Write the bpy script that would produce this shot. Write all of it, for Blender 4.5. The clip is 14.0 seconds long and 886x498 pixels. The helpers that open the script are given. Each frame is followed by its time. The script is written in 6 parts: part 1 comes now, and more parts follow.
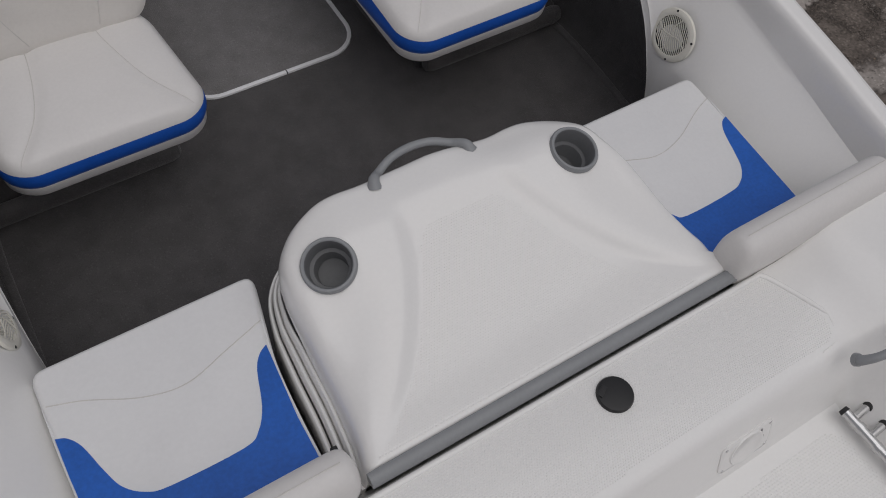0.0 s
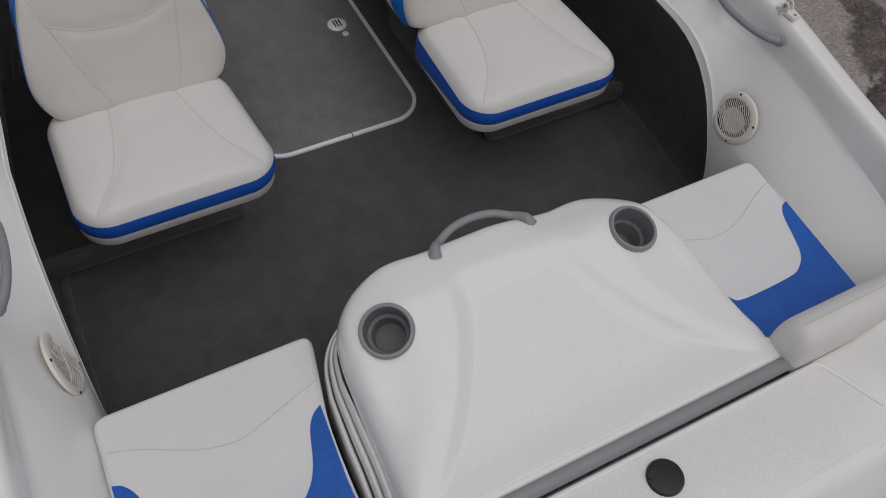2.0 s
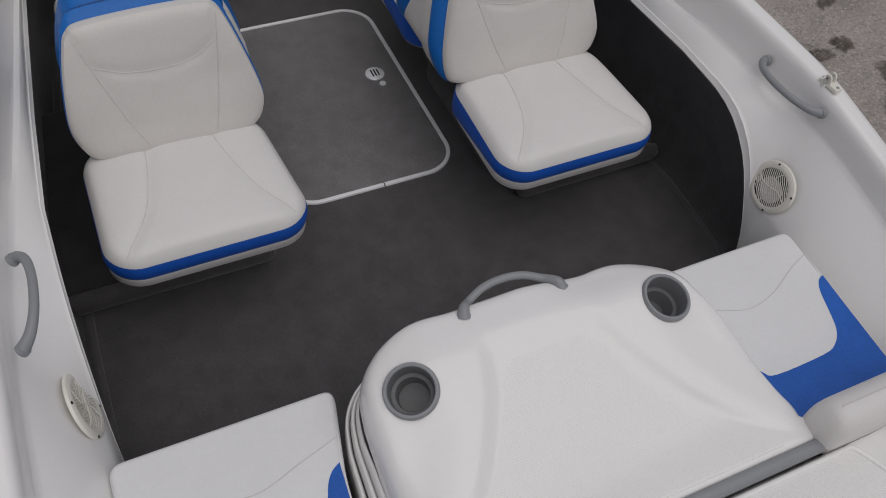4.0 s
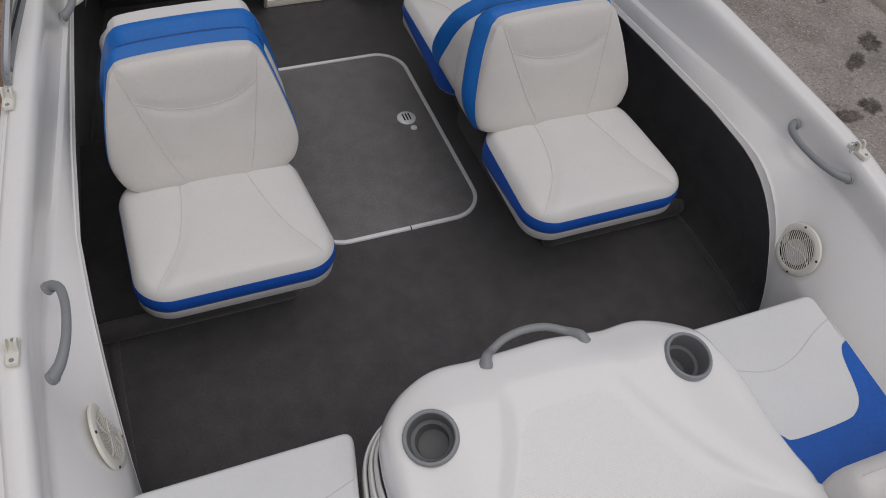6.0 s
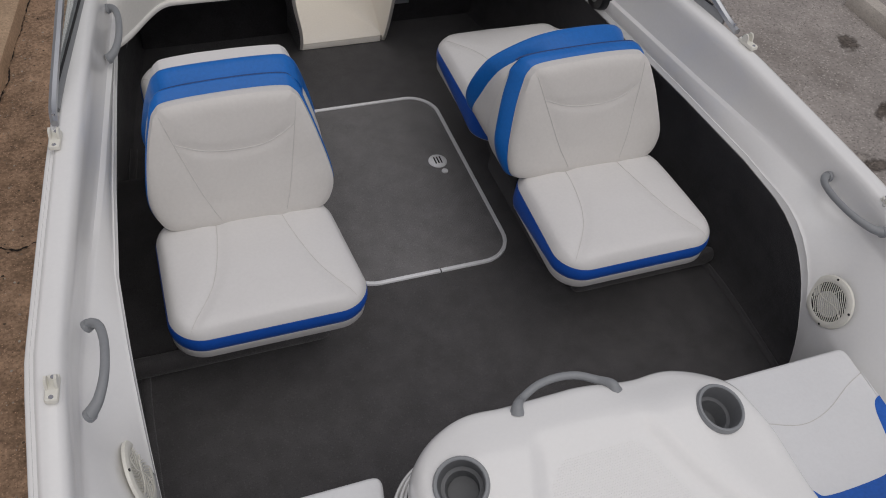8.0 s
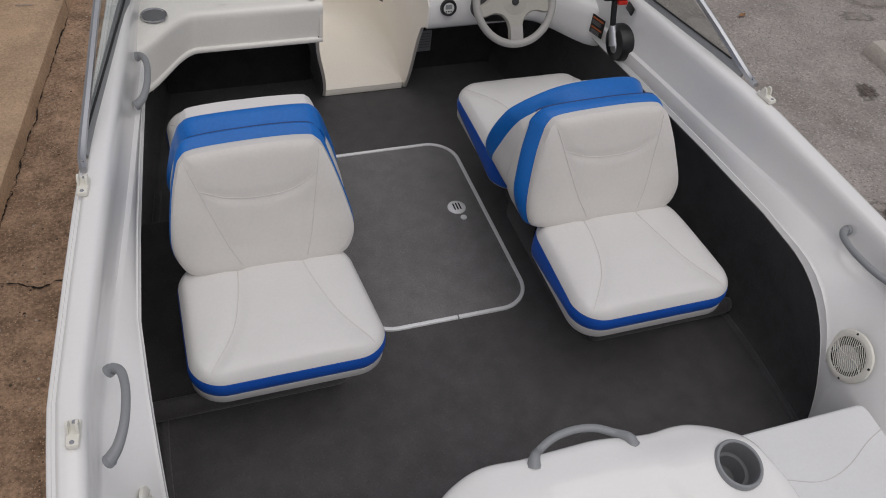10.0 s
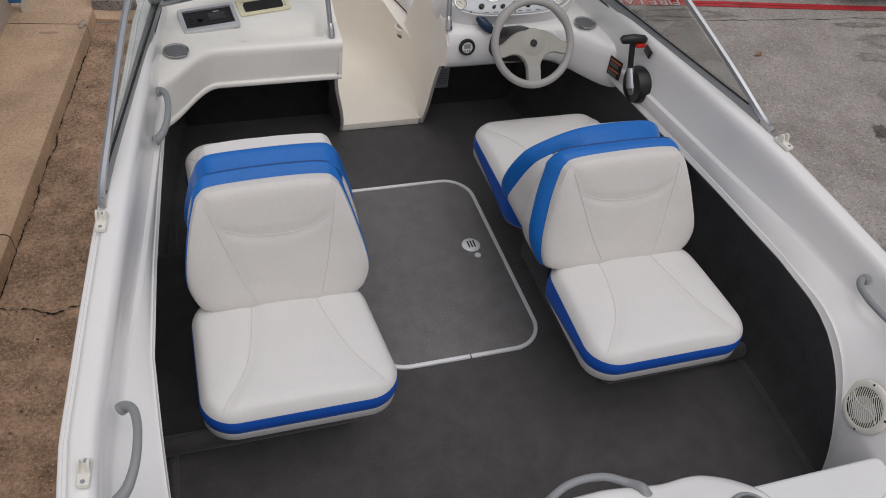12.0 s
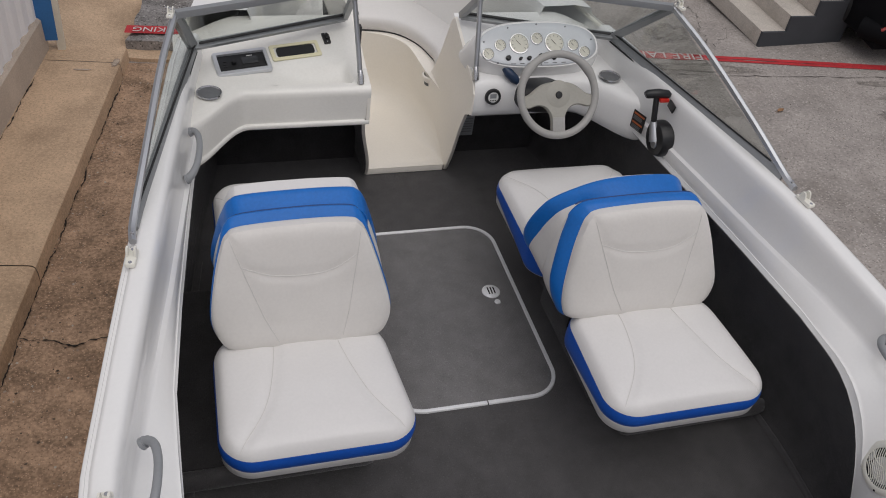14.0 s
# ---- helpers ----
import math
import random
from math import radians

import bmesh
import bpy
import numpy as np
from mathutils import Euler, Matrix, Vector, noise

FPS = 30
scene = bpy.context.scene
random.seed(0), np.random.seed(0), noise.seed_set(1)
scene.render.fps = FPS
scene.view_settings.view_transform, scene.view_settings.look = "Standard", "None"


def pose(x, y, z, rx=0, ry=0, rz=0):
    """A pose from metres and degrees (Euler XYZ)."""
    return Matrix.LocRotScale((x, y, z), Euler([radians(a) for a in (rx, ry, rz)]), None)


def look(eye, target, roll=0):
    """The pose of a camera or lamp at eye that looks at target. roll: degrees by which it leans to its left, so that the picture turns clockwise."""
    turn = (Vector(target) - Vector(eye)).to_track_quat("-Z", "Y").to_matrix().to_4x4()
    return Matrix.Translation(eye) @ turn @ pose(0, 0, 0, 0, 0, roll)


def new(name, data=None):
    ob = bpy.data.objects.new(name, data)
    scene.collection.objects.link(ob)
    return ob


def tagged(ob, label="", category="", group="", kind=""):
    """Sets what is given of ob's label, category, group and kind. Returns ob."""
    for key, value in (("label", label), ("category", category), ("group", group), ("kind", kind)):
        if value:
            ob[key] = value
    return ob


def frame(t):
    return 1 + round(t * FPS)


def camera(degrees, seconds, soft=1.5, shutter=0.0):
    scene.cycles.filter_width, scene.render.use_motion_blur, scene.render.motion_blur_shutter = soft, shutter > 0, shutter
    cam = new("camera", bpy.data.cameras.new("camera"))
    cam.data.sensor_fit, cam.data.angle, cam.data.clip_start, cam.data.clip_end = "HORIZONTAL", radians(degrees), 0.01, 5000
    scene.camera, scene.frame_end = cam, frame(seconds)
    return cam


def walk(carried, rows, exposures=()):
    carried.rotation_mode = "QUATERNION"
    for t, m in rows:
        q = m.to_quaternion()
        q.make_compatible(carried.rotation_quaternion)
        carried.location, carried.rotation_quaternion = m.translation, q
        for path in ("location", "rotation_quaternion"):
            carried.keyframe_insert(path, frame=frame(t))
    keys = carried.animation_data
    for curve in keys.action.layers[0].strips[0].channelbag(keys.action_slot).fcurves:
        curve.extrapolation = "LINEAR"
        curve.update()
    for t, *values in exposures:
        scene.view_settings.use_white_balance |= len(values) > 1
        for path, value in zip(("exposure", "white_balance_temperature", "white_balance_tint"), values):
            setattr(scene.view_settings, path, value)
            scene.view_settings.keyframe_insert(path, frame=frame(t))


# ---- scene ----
cam = camera(53.263, 14.0, soft=1.0)
# seconds, eye x y z, pitch, roll, yaw
PATH = [
    (0.0, -0.7299, -0.4263, 2.0839, 32.638, 10.513, -40.947),
    (0.5, -0.7341, -0.4181, 2.0930, 33.430, 9.945, -38.935),
    (1.0, -0.7381, -0.4160, 2.0994, 34.093, 9.102, -36.613),
    (1.5, -0.7454, -0.4112, 2.1151, 34.523, 8.650, -35.656),
    (2.0, -0.7525, -0.4037, 2.1250, 35.707, 8.445, -34.702),
    (2.5, -0.7623, -0.4093, 2.1404, 36.523, 8.252, -33.991),
    (3.0, -0.7461, -0.3853, 2.1217, 37.004, 8.370, -33.113),
    (5.5, -0.7601, -0.3480, 2.1495, 39.928, 9.446, -29.704),
    (6.0, -0.7672, -0.3467, 2.1576, 40.417, 9.633, -29.125),
    (6.5, -0.7760, -0.3458, 2.1649, 40.975, 9.464, -28.522),
    (7.0, -0.7836, -0.3410, 2.1728, 41.541, 9.443, -28.035),
    (7.5, -0.7920, -0.3369, 2.1808, 42.102, 9.376, -27.460),
    (8.0, -0.7951, -0.3314, 2.1807, 42.552, 8.931, -26.544),
    (10.5, -0.8025, -0.3169, 2.2180, 45.351, 8.166, -24.030),
    (11.0, -0.8005, -0.3101, 2.2226, 45.706, 8.027, -23.529),
    (11.5, -0.8008, -0.3009, 2.2282, 45.977, 8.026, -23.204),
    (12.0, -0.8037, -0.2926, 2.2369, 46.472, 8.508, -23.079),
    (12.5, -0.8090, -0.2871, 2.2457, 46.856, 9.309, -22.720),
    (13.0, -0.8170, -0.2896, 2.2499, 47.456, 9.422, -22.324),
    (13.5, -0.8234, -0.2976, 2.2551, 48.316, 9.360, -21.697),
    (14.0, -0.8254, -0.3033, 2.2574, 49.122, 8.981, -21.055),
]
walk(cam, [(t, pose(x, y, z, 0, 0, yaw) @ pose(0, 0, 0, pitch, 0, 0) @ pose(0, 0, 0, 0, 0, roll)) for t, x, y, z, pitch, roll, yaw in PATH], [(0.0, -0.74), (3.0, -0.64), (6.5, -0.53), (8.0, -0.51), (11.0, -0.31), (14.0, -0.25)])

# ---- light ----
world = bpy.data.worlds.new("world")
scene.world = world
world.use_nodes = True
wt = world.node_tree
sky = wt.nodes.new("ShaderNodeTexSky")
sky.sky_type = "NISHITA"
sky.sun_disc = False
sky.sun_elevation = radians(67)
sky.sun_rotation = radians(171)
sky.air_density, sky.dust_density, sky.ozone_density = 1.0, 6.0, 1.0
haze = wt.nodes.new("ShaderNodeMixRGB")
haze.inputs["Fac"].default_value = 0.8
haze.inputs["Color2"].default_value = (6.4, 6.33, 6.9, 1)
wt.links.new(sky.outputs["Color"], haze.inputs["Color1"])
wt.links.new(haze.outputs["Color"], wt.nodes["Background"].inputs["Color"])
wt.nodes["Background"].inputs["Strength"].default_value = 0.082
sun_data = bpy.data.lights.new("sun", "SUN")
sun_data.energy, sun_data.angle, sun_data.color = 1.35, radians(70), (1.0, 0.985, 0.975)
sun = new("sun", sun_data)
sun.matrix_basis = look((0, 0, 10), (-0.4, 2.4, 3.5))


# ---- materials ----
def material(name, color, rough=0.5, metal=0.0, var=0.06, scale=8.0, fine=120.0, bump=0.0, bump_scale=300.0, coat=0.0, spec=0.5, sheen=0.0, tint=None, stain=0.0, speck=0.0, speck_scale=90.0, speck_light=1.9, speck_dark=0.35):
    """Principled surface with broad and fine colour variation, and a fine relief."""
    m = bpy.data.materials.new(name)
    m.use_nodes = True
    nt = m.node_tree
    b = nt.nodes["Principled BSDF"]
    b.inputs["Roughness"].default_value = rough
    b.inputs["Metallic"].default_value = metal
    b.inputs["Coat Weight"].default_value = coat
    b.inputs["Coat Roughness"].default_value = 0.08
    b.inputs["Specular IOR Level"].default_value = spec
    b.inputs["Sheen Weight"].default_value = sheen
    b.inputs["Sheen Roughness"].default_value = 0.4
    tc = nt.nodes.new("ShaderNodeTexCoord")
    n1 = nt.nodes.new("ShaderNodeTexNoise")
    n1.inputs["Scale"].default_value, n1.inputs["Detail"].default_value = scale, 5
    n2 = nt.nodes.new("ShaderNodeTexNoise")
    n2.inputs["Scale"].default_value, n2.inputs["Detail"].default_value = fine, 3
    for n in (n1, n2):
        nt.links.new(tc.outputs["Object"], n.inputs["Vector"])
    add = nt.nodes.new("ShaderNodeMath")
    add.operation = "ADD"
    nt.links.new(n1.outputs["Fac"], add.inputs[0])
    nt.links.new(n2.outputs["Fac"], add.inputs[1])
    ramp = nt.nodes.new("ShaderNodeMapRange")
    ramp.inputs["From Min"].default_value, ramp.inputs["From Max"].default_value = 0.7, 1.3
    nt.links.new(add.outputs[0], ramp.inputs["Value"])
    mix = nt.nodes.new("ShaderNodeMixRGB")
    dark = tint if tint else tuple(c * (1 - var) for c in color)
    light = tuple(min(1.0, c * (1 + var)) for c in color)
    mix.inputs["Color1"].default_value = (*dark, 1)
    mix.inputs["Color2"].default_value = (*light, 1)
    nt.links.new(ramp.outputs["Result"], mix.inputs["Fac"])
    last = mix
    if stain > 0:
        n3 = nt.nodes.new("ShaderNodeTexNoise")
        n3.inputs["Scale"].default_value, n3.inputs["Detail"].default_value, n3.inputs["Roughness"].default_value = scale * 0.45, 8, 0.65
        nt.links.new(tc.outputs["Object"], n3.inputs["Vector"])
        r3 = nt.nodes.new("ShaderNodeMapRange")
        r3.inputs["From Min"].default_value, r3.inputs["From Max"].default_value = 0.5, 0.72
        r3.inputs["To Max"].default_value = stain
        nt.links.new(n3.outputs["Fac"], r3.inputs["Value"])
        mx = nt.nodes.new("ShaderNodeMixRGB")
        mx.blend_type = "MULTIPLY"
        mx.inputs["Color2"].default_value = (0.45, 0.43, 0.4, 1)
        nt.links.new(r3.outputs["Result"], mx.inputs["Fac"])
        nt.links.new(mix.outputs["Color"], mx.inputs["Color1"])
        last = mx
    if speck > 0:
        # scattered light and dark grains of aggregate
        vo = nt.nodes.new("ShaderNodeTexVoronoi")
        vo.inputs["Scale"].default_value = speck_scale
        nt.links.new(tc.outputs["Object"], vo.inputs["Vector"])
        sep = nt.nodes.new("ShaderNodeSeparateColor")
        nt.links.new(vo.outputs["Color"], sep.inputs["Color"])
        for chan, lo, gain in (("Red", 0.82, speck_light), ("Green", 0.80, speck_dark)):
            pick = nt.nodes.new("ShaderNodeMath")
            pick.operation = "GREATER_THAN"
            pick.inputs[1].default_value = lo
            nt.links.new(sep.outputs[chan], pick.inputs[0])
            near = nt.nodes.new("ShaderNodeMapRange")
            near.inputs["From Min"].default_value, near.inputs["From Max"].default_value = 0.25, 0.55
            near.inputs["To Min"].default_value, near.inputs["To Max"].default_value = speck, 0.0
            nt.links.new(vo.outputs["Distance"], near.inputs["Value"])
            mul = nt.nodes.new("ShaderNodeMath")
            mul.operation = "MULTIPLY"
            nt.links.new(pick.outputs[0], mul.inputs[0])
            nt.links.new(near.outputs["Result"], mul.inputs[1])
            mg = nt.nodes.new("ShaderNodeMixRGB")
            mg.inputs["Color2"].default_value = (*(min(0.75, c * gain) for c in color), 1)
            nt.links.new(mul.outputs[0], mg.inputs["Fac"])
            nt.links.new(last.outputs["Color"], mg.inputs["Color1"])
            last = mg
    nt.links.new(last.outputs["Color"], b.inputs["Base Color"])
    if bump > 0:
        n4 = nt.nodes.new("ShaderNodeTexNoise")
        n4.inputs["Scale"].default_value, n4.inputs["Detail"].default_value = bump_scale, 2
        nt.links.new(tc.outputs["Object"], n4.inputs["Vector"])
        bp = nt.nodes.new("ShaderNodeBump")
        bp.inputs["Strength"].default_value, bp.inputs["Distance"].default_value = bump, 0.002
        nt.links.new(n4.outputs["Fac"], bp.inputs["Height"])
        nt.links.new(bp.outputs["Normal"], b.inputs["Normal"])
    return m


gelcoat_warm = material("gelcoat_warm", (0.86, 0.84, 0.785), 0.22, var=0.03, scale=5, coat=0.3)
gelcoat = material("gelcoat", (0.865, 0.857, 0.838), 0.22, var=0.015, scale=3, coat=0.3)
vinyl = material("vinyl", (0.735, 0.718, 0.70), 0.45, var=0.025, scale=6, bump=0.12, bump_scale=900, stain=0.06)
vinyl_aft = material("vinyl_aft", (0.785, 0.785, 0.785), 0.42, var=0.025, scale=6, bump=0.1, bump_scale=900, stain=0.05)
vinyl_old = material("vinyl_old", (0.715, 0.688, 0.65), 0.45, var=0.03, scale=6, bump=0.12, bump_scale=900, stain=0.08)
blue_vinyl = material("blue_vinyl", (0.012, 0.095, 0.47), 0.42, spec=0.3, var=0.08, scale=9, bump=0.12, bump_scale=900)
inlay_blue = material("inlay_blue", (0.012, 0.112, 0.49), 0.38, spec=0.45, var=0.14, scale=7, bump=0.12, bump_scale=900, stain=0.12)
bright_blue = material("bright_blue", (0.010, 0.150, 0.52), 0.36, spec=0.35, var=0.08, scale=9, bump=0.1, bump_scale=900)
joint_blue = material("joint_blue", (0.012, 0.055, 0.20), 0.5)
thread = material("thread", (0.64, 0.62, 0.595), 0.6)
carpet = material("carpet", (0.096, 0.092, 0.093), 0.95, sheen=0.3, var=0.17, scale=14, fine=300, bump=0.9, bump_scale=420, spec=0.1, stain=0.22, speck=0.35, speck_scale=170, speck_light=1.6, speck_dark=0.6)
# lighter copy of the floor carpet, for the hatch lid
carpet_pale = material("carpet_pale", (0.205, 0.199, 0.199), 0.95, sheen=0.3, var=0.17, scale=14, fine=300, bump=0.9, bump_scale=420, spec=0.1, stain=0.22, speck=0.35, speck_scale=170, speck_light=1.6, speck_dark=0.6)
# same carpet for the cockpit sides, shade under the rim put into its colour
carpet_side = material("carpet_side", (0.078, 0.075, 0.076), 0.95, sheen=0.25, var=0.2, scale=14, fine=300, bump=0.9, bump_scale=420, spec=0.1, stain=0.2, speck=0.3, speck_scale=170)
# floor carpet with the shade of footwells and under-seat places in its colour
carpet_shaded = material("carpet_shaded", (0.064, 0.061, 0.062), 0.95, sheen=0.2, var=0.2, scale=14, fine=300, bump=0.9, bump_scale=420, spec=0.1, speck=0.3, speck_scale=170)


def rib(m, scale, turn, depth):
    """Fine needle-punched ribs in the pile, wandering a little."""
    nt = m.node_tree
    old = next(n for n in nt.nodes if n.type == "BUMP")
    tc = next(n for n in nt.nodes if n.type == "TEX_COORD")
    mp = nt.nodes.new("ShaderNodeMapping")
    mp.inputs["Rotation"].default_value = (0, 0, radians(turn))
    wv = nt.nodes.new("ShaderNodeTexWave")
    wv.inputs["Scale"].default_value, wv.inputs["Distortion"].default_value = scale, 2.5
    wv.inputs["Detail"].default_value, wv.inputs["Detail Scale"].default_value = 2, 1.5
    bp = nt.nodes.new("ShaderNodeBump")
    bp.inputs["Strength"].default_value, bp.inputs["Distance"].default_value = depth, 0.002
    nt.links.new(tc.outputs["Object"], mp.inputs["Vector"])
    nt.links.new(mp.outputs["Vector"], wv.inputs["Vector"])
    nt.links.new(wv.outputs["Fac"], bp.inputs["Height"])
    nt.links.new(old.outputs["Normal"], bp.inputs["Normal"])
    nt.links.new(bp.outputs["Normal"], nt.nodes["Principled BSDF"].inputs["Normal"])


for _c in (carpet, carpet_pale, carpet_shaded, carpet_side):
    rib(_c, 55.0, 0, 0.13)
grey_plastic = material("grey_plastic", (0.27, 0.28, 0.29), 0.4, var=0.04)
cup_dark = material("cup_dark", (0.15, 0.154, 0.16), 0.45, var=0.06)
cream = material("cream", (0.93, 0.885, 0.805), 0.28, var=0.03, scale=3, coat=0.2)
aged = material("aged", (0.80, 0.78, 0.70), 0.35, var=0.03)
yellowed = material("yellowed", (0.76, 0.71, 0.48), 0.4, var=0.05)
black_plastic = material("black_plastic", (0.012, 0.012, 0.013), 0.4, var=0.1)
rubber = material("rubber", (0.02, 0.02, 0.021), 0.6, var=0.15)
steel = material("steel", (0.62, 0.62, 0.62), 0.18, 1.0, var=0.03)
aluminium = material("aluminium", (0.50, 0.51, 0.53), 0.42, 1.0, var=0.03)
bezel_silver = material("bezel_silver", (0.66, 0.67, 0.69), 0.3, 0.5, var=0.03)
frame_grey = material("frame_grey", (0.33, 0.34, 0.345), 0.45, 0.5, var=0.05)
strip_metal = material("strip_metal", (0.92, 0.92, 0.93), 0.26, 0.12, var=0.06)
panel_silver = material("panel_silver", (0.52, 0.54, 0.56), 0.38, 0.35, var=0.03)
dial = material("dial", (0.70, 0.68, 0.58), 0.5, var=0.04)
wheel_grey = material("wheel_grey", (0.36, 0.35, 0.33), 0.5, var=0.05, bump=0.1)
wheel_hub = material("wheel_hub", (0.37, 0.355, 0.31), 0.5, var=0.05)
red_plastic = material("red_plastic", (0.6, 0.03, 0.02), 0.4)
orange_label = material("orange_label", (0.5, 0.14, 0.05), 0.5)
white_plain = material("white_plain", (0.8, 0.8, 0.78), 0.5)
navy = material("navy", (0.015, 0.035, 0.08), 0.35)
asphalt = material("asphalt", (0.345, 0.312, 0.287), 0.9, var=0.22, scale=3.2, fine=45, bump=1.0, bump_scale=80, spec=0.2, stain=0.5, speck=0.85, speck_scale=85, speck_light=1.65, speck_dark=0.4)
gutter = material("gutter", (0.36, 0.243, 0.162), 0.9, var=0.5, scale=7.0, fine=55, bump=1.0, bump_scale=70, spec=0.2, stain=0.75, speck=0.8, speck_scale=120, speck_light=1.7, speck_dark=0.6)
sidewalk_mat = material("sidewalk_mat", (0.55, 0.395, 0.265), 0.85, var=0.22, scale=3.0, fine=60, bump=0.8, bump_scale=90, spec=0.2, stain=0.5, speck=0.6, speck_scale=110, speck_light=1.3, speck_dark=0.55)
step_mat = material("step_mat", (0.50, 0.455, 0.40), 0.9, var=0.14, scale=6, fine=80, bump=1.0, bump_scale=90, stain=0.45, speck=0.5, speck_scale=100, speck_light=1.3, speck_dark=0.6)
# much darker than the treads, for the side wall only
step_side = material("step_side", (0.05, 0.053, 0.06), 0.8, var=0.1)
tail_red = material("tail_red", (0.30, 0.03, 0.025), 0.3)
red_paint = material("red_paint", (0.46, 0.026, 0.032), 0.7, var=0.3, scale=9, stain=0.5, bump=0.6, bump_scale=90, speck=0.35, speck_scale=60)
faded_red = material("faded_red", (0.50, 0.14, 0.13), 0.8, var=0.25, scale=7, stain=0.5, bump=0.8, bump_scale=90, speck=0.6, speck_scale=70)
faded_white = material("faded_white", (0.62, 0.56, 0.54), 0.8, var=0.12)
wall_white = material("wall_white", (0.84, 0.84, 0.85), 0.6, var=0.05, scale=2, stain=0.2)
footing = material("footing", (0.50, 0.42, 0.345), 0.9, var=0.2, scale=3, bump=0.6, bump_scale=80, stain=0.5)
crack_dark = material("crack_dark", (0.035, 0.03, 0.026), 0.95, var=0.4, scale=20, bump=1.0, bump_scale=90, spec=0.1)
lot_stain = material("lot_stain", (0.285, 0.257, 0.232), 0.85, var=0.3, scale=7, fine=60, bump=0.8, bump_scale=110, spec=0.2, stain=0.5, speck=0.6, speck_scale=75, speck_light=1.8)
broken_mat = material("broken_mat", (0.24, 0.225, 0.215), 0.95, var=0.4, scale=6, fine=60, bump=1.0, bump_scale=60, spec=0.15, stain=0.8, speck=0.9, speck_scale=60, speck_light=1.9, speck_dark=0.25)
dark_spot = material("dark_spot", (0.13, 0.11, 0.095), 0.85, var=0.5, scale=9, fine=60, bump=0.9, bump_scale=100, spec=0.25, stain=0.6, speck=0.7, speck_scale=75, speck_light=2.2)
display_dark = material("display_dark", (0.045, 0.047, 0.05), 0.25)
walk_scuff = material("walk_scuff", (0.43, 0.345, 0.27), 0.9, var=0.3, scale=20, bump=0.6, bump_scale=140, stain=0.4)
leaf_brown = material("leaf_brown", (0.28, 0.15, 0.07), 0.7, var=0.3, scale=30)
pipe_blue = material("pipe_blue", (0.03, 0.16, 0.42), 0.5, var=0.1)
pipe_white = material("pipe_white", (0.72, 0.68, 0.58), 0.5, var=0.06)
car_black = material("car_black", (0.006, 0.006, 0.007), 0.8, spec=0.1)

gravel_mix = material("gravel_mix", (0.3, 0.25, 0.2), 0.9, spec=0.2)
_g = gravel_mix.node_tree
_geo = _g.nodes.new("ShaderNodeNewGeometry")
_ramp = _g.nodes.new("ShaderNodeValToRGB")
_ramp.color_ramp.elements[0].color = (0.07, 0.055, 0.045, 1)
_ramp.color_ramp.elements[1].color = (0.55, 0.50, 0.43, 1)
_mid = _ramp.color_ramp.elements.new(0.55)
_mid.color = (0.30, 0.22, 0.16, 1)
_g.links.new(_geo.outputs["Random Per Island"], _ramp.inputs["Fac"])
_g.links.new(_ramp.outputs["Color"], _g.nodes["Principled BSDF"].inputs["Base Color"])
glass = bpy.data.materials.new("glass")
glass.use_nodes = True
_n = glass.node_tree.nodes
_n.remove(_n["Principled BSDF"])
_tr = _n.new("ShaderNodeBsdfTransparent")
_tr.inputs["Color"].default_value = (0.86, 0.88, 0.87, 1)
_gl = _n.new("ShaderNodeBsdfGlossy")
_gl.inputs["Roughness"].default_value = 0.02
_mx = _n.new("ShaderNodeMixShader")
_mx.inputs[0].default_value = 0.07
glass.node_tree.links.new(_tr.outputs[0], _mx.inputs[1])
glass.node_tree.links.new(_gl.outputs[0], _mx.inputs[2])
glass.node_tree.links.new(_mx.outputs[0], _n["Material Output"].inputs["Surface"])


# ---- helpers for meshes ----
def part(name, bm, mat, parent=None, label="", smooth=True, flip=True, sharp=38):
    """One mesh object from a bmesh."""
    if flip:
        bmesh.ops.recalc_face_normals(bm, faces=bm.faces)
    me = bpy.data.meshes.new(name)
    bm.to_mesh(me)
    bm.free()
    me.materials.append(mat)
    if smooth:
        me.polygons.foreach_set("use_smooth", [True] * len(me.polygons))
        me.set_sharp_from_angle(angle=radians(sharp))
    ob = new(name, me)
    if parent:
        ob.parent = parent
    if label:
        ob["label"] = label
    return ob


def thing(name, label, category, group="", kind="", at=(0, 0, 0)):
    e = new(name)
    e.empty_display_size = 0.05
    e.location = at
    return tagged(e, label, category, group, kind)


def loft(rings, closed=True, cap0=False, cap1=False, bm=None):
    """Skin between rings of equally many points."""
    bm = bm or bmesh.new()
    vs = [[bm.verts.new(p) for p in r] for r in rings]
    n = len(rings[0])
    for a, b in zip(vs, vs[1:]):
        for i in range(n if closed else n - 1):
            j = (i + 1) % n
            bm.faces.new((a[i], a[j], b[j], b[i]))
    if cap0:
        bm.faces.new(vs[0])
    if cap1:
        bm.faces.new(vs[-1])
    return bm


def rrect(w, d, r, n=6, cx=0.0, cy=0.0):
    """Rounded rectangle, as points in the plane."""
    out = []
    for k, (sx, sy) in enumerate(((1, 1), (-1, 1), (-1, -1), (1, -1))):
        for i in range(n + 1):
            a = radians(90 * k + 90 * i / n)
            out.append((cx + sx * (w / 2 - r) + r * math.cos(a), cy + sy * (d / 2 - r) + r * math.sin(a)))
    return out


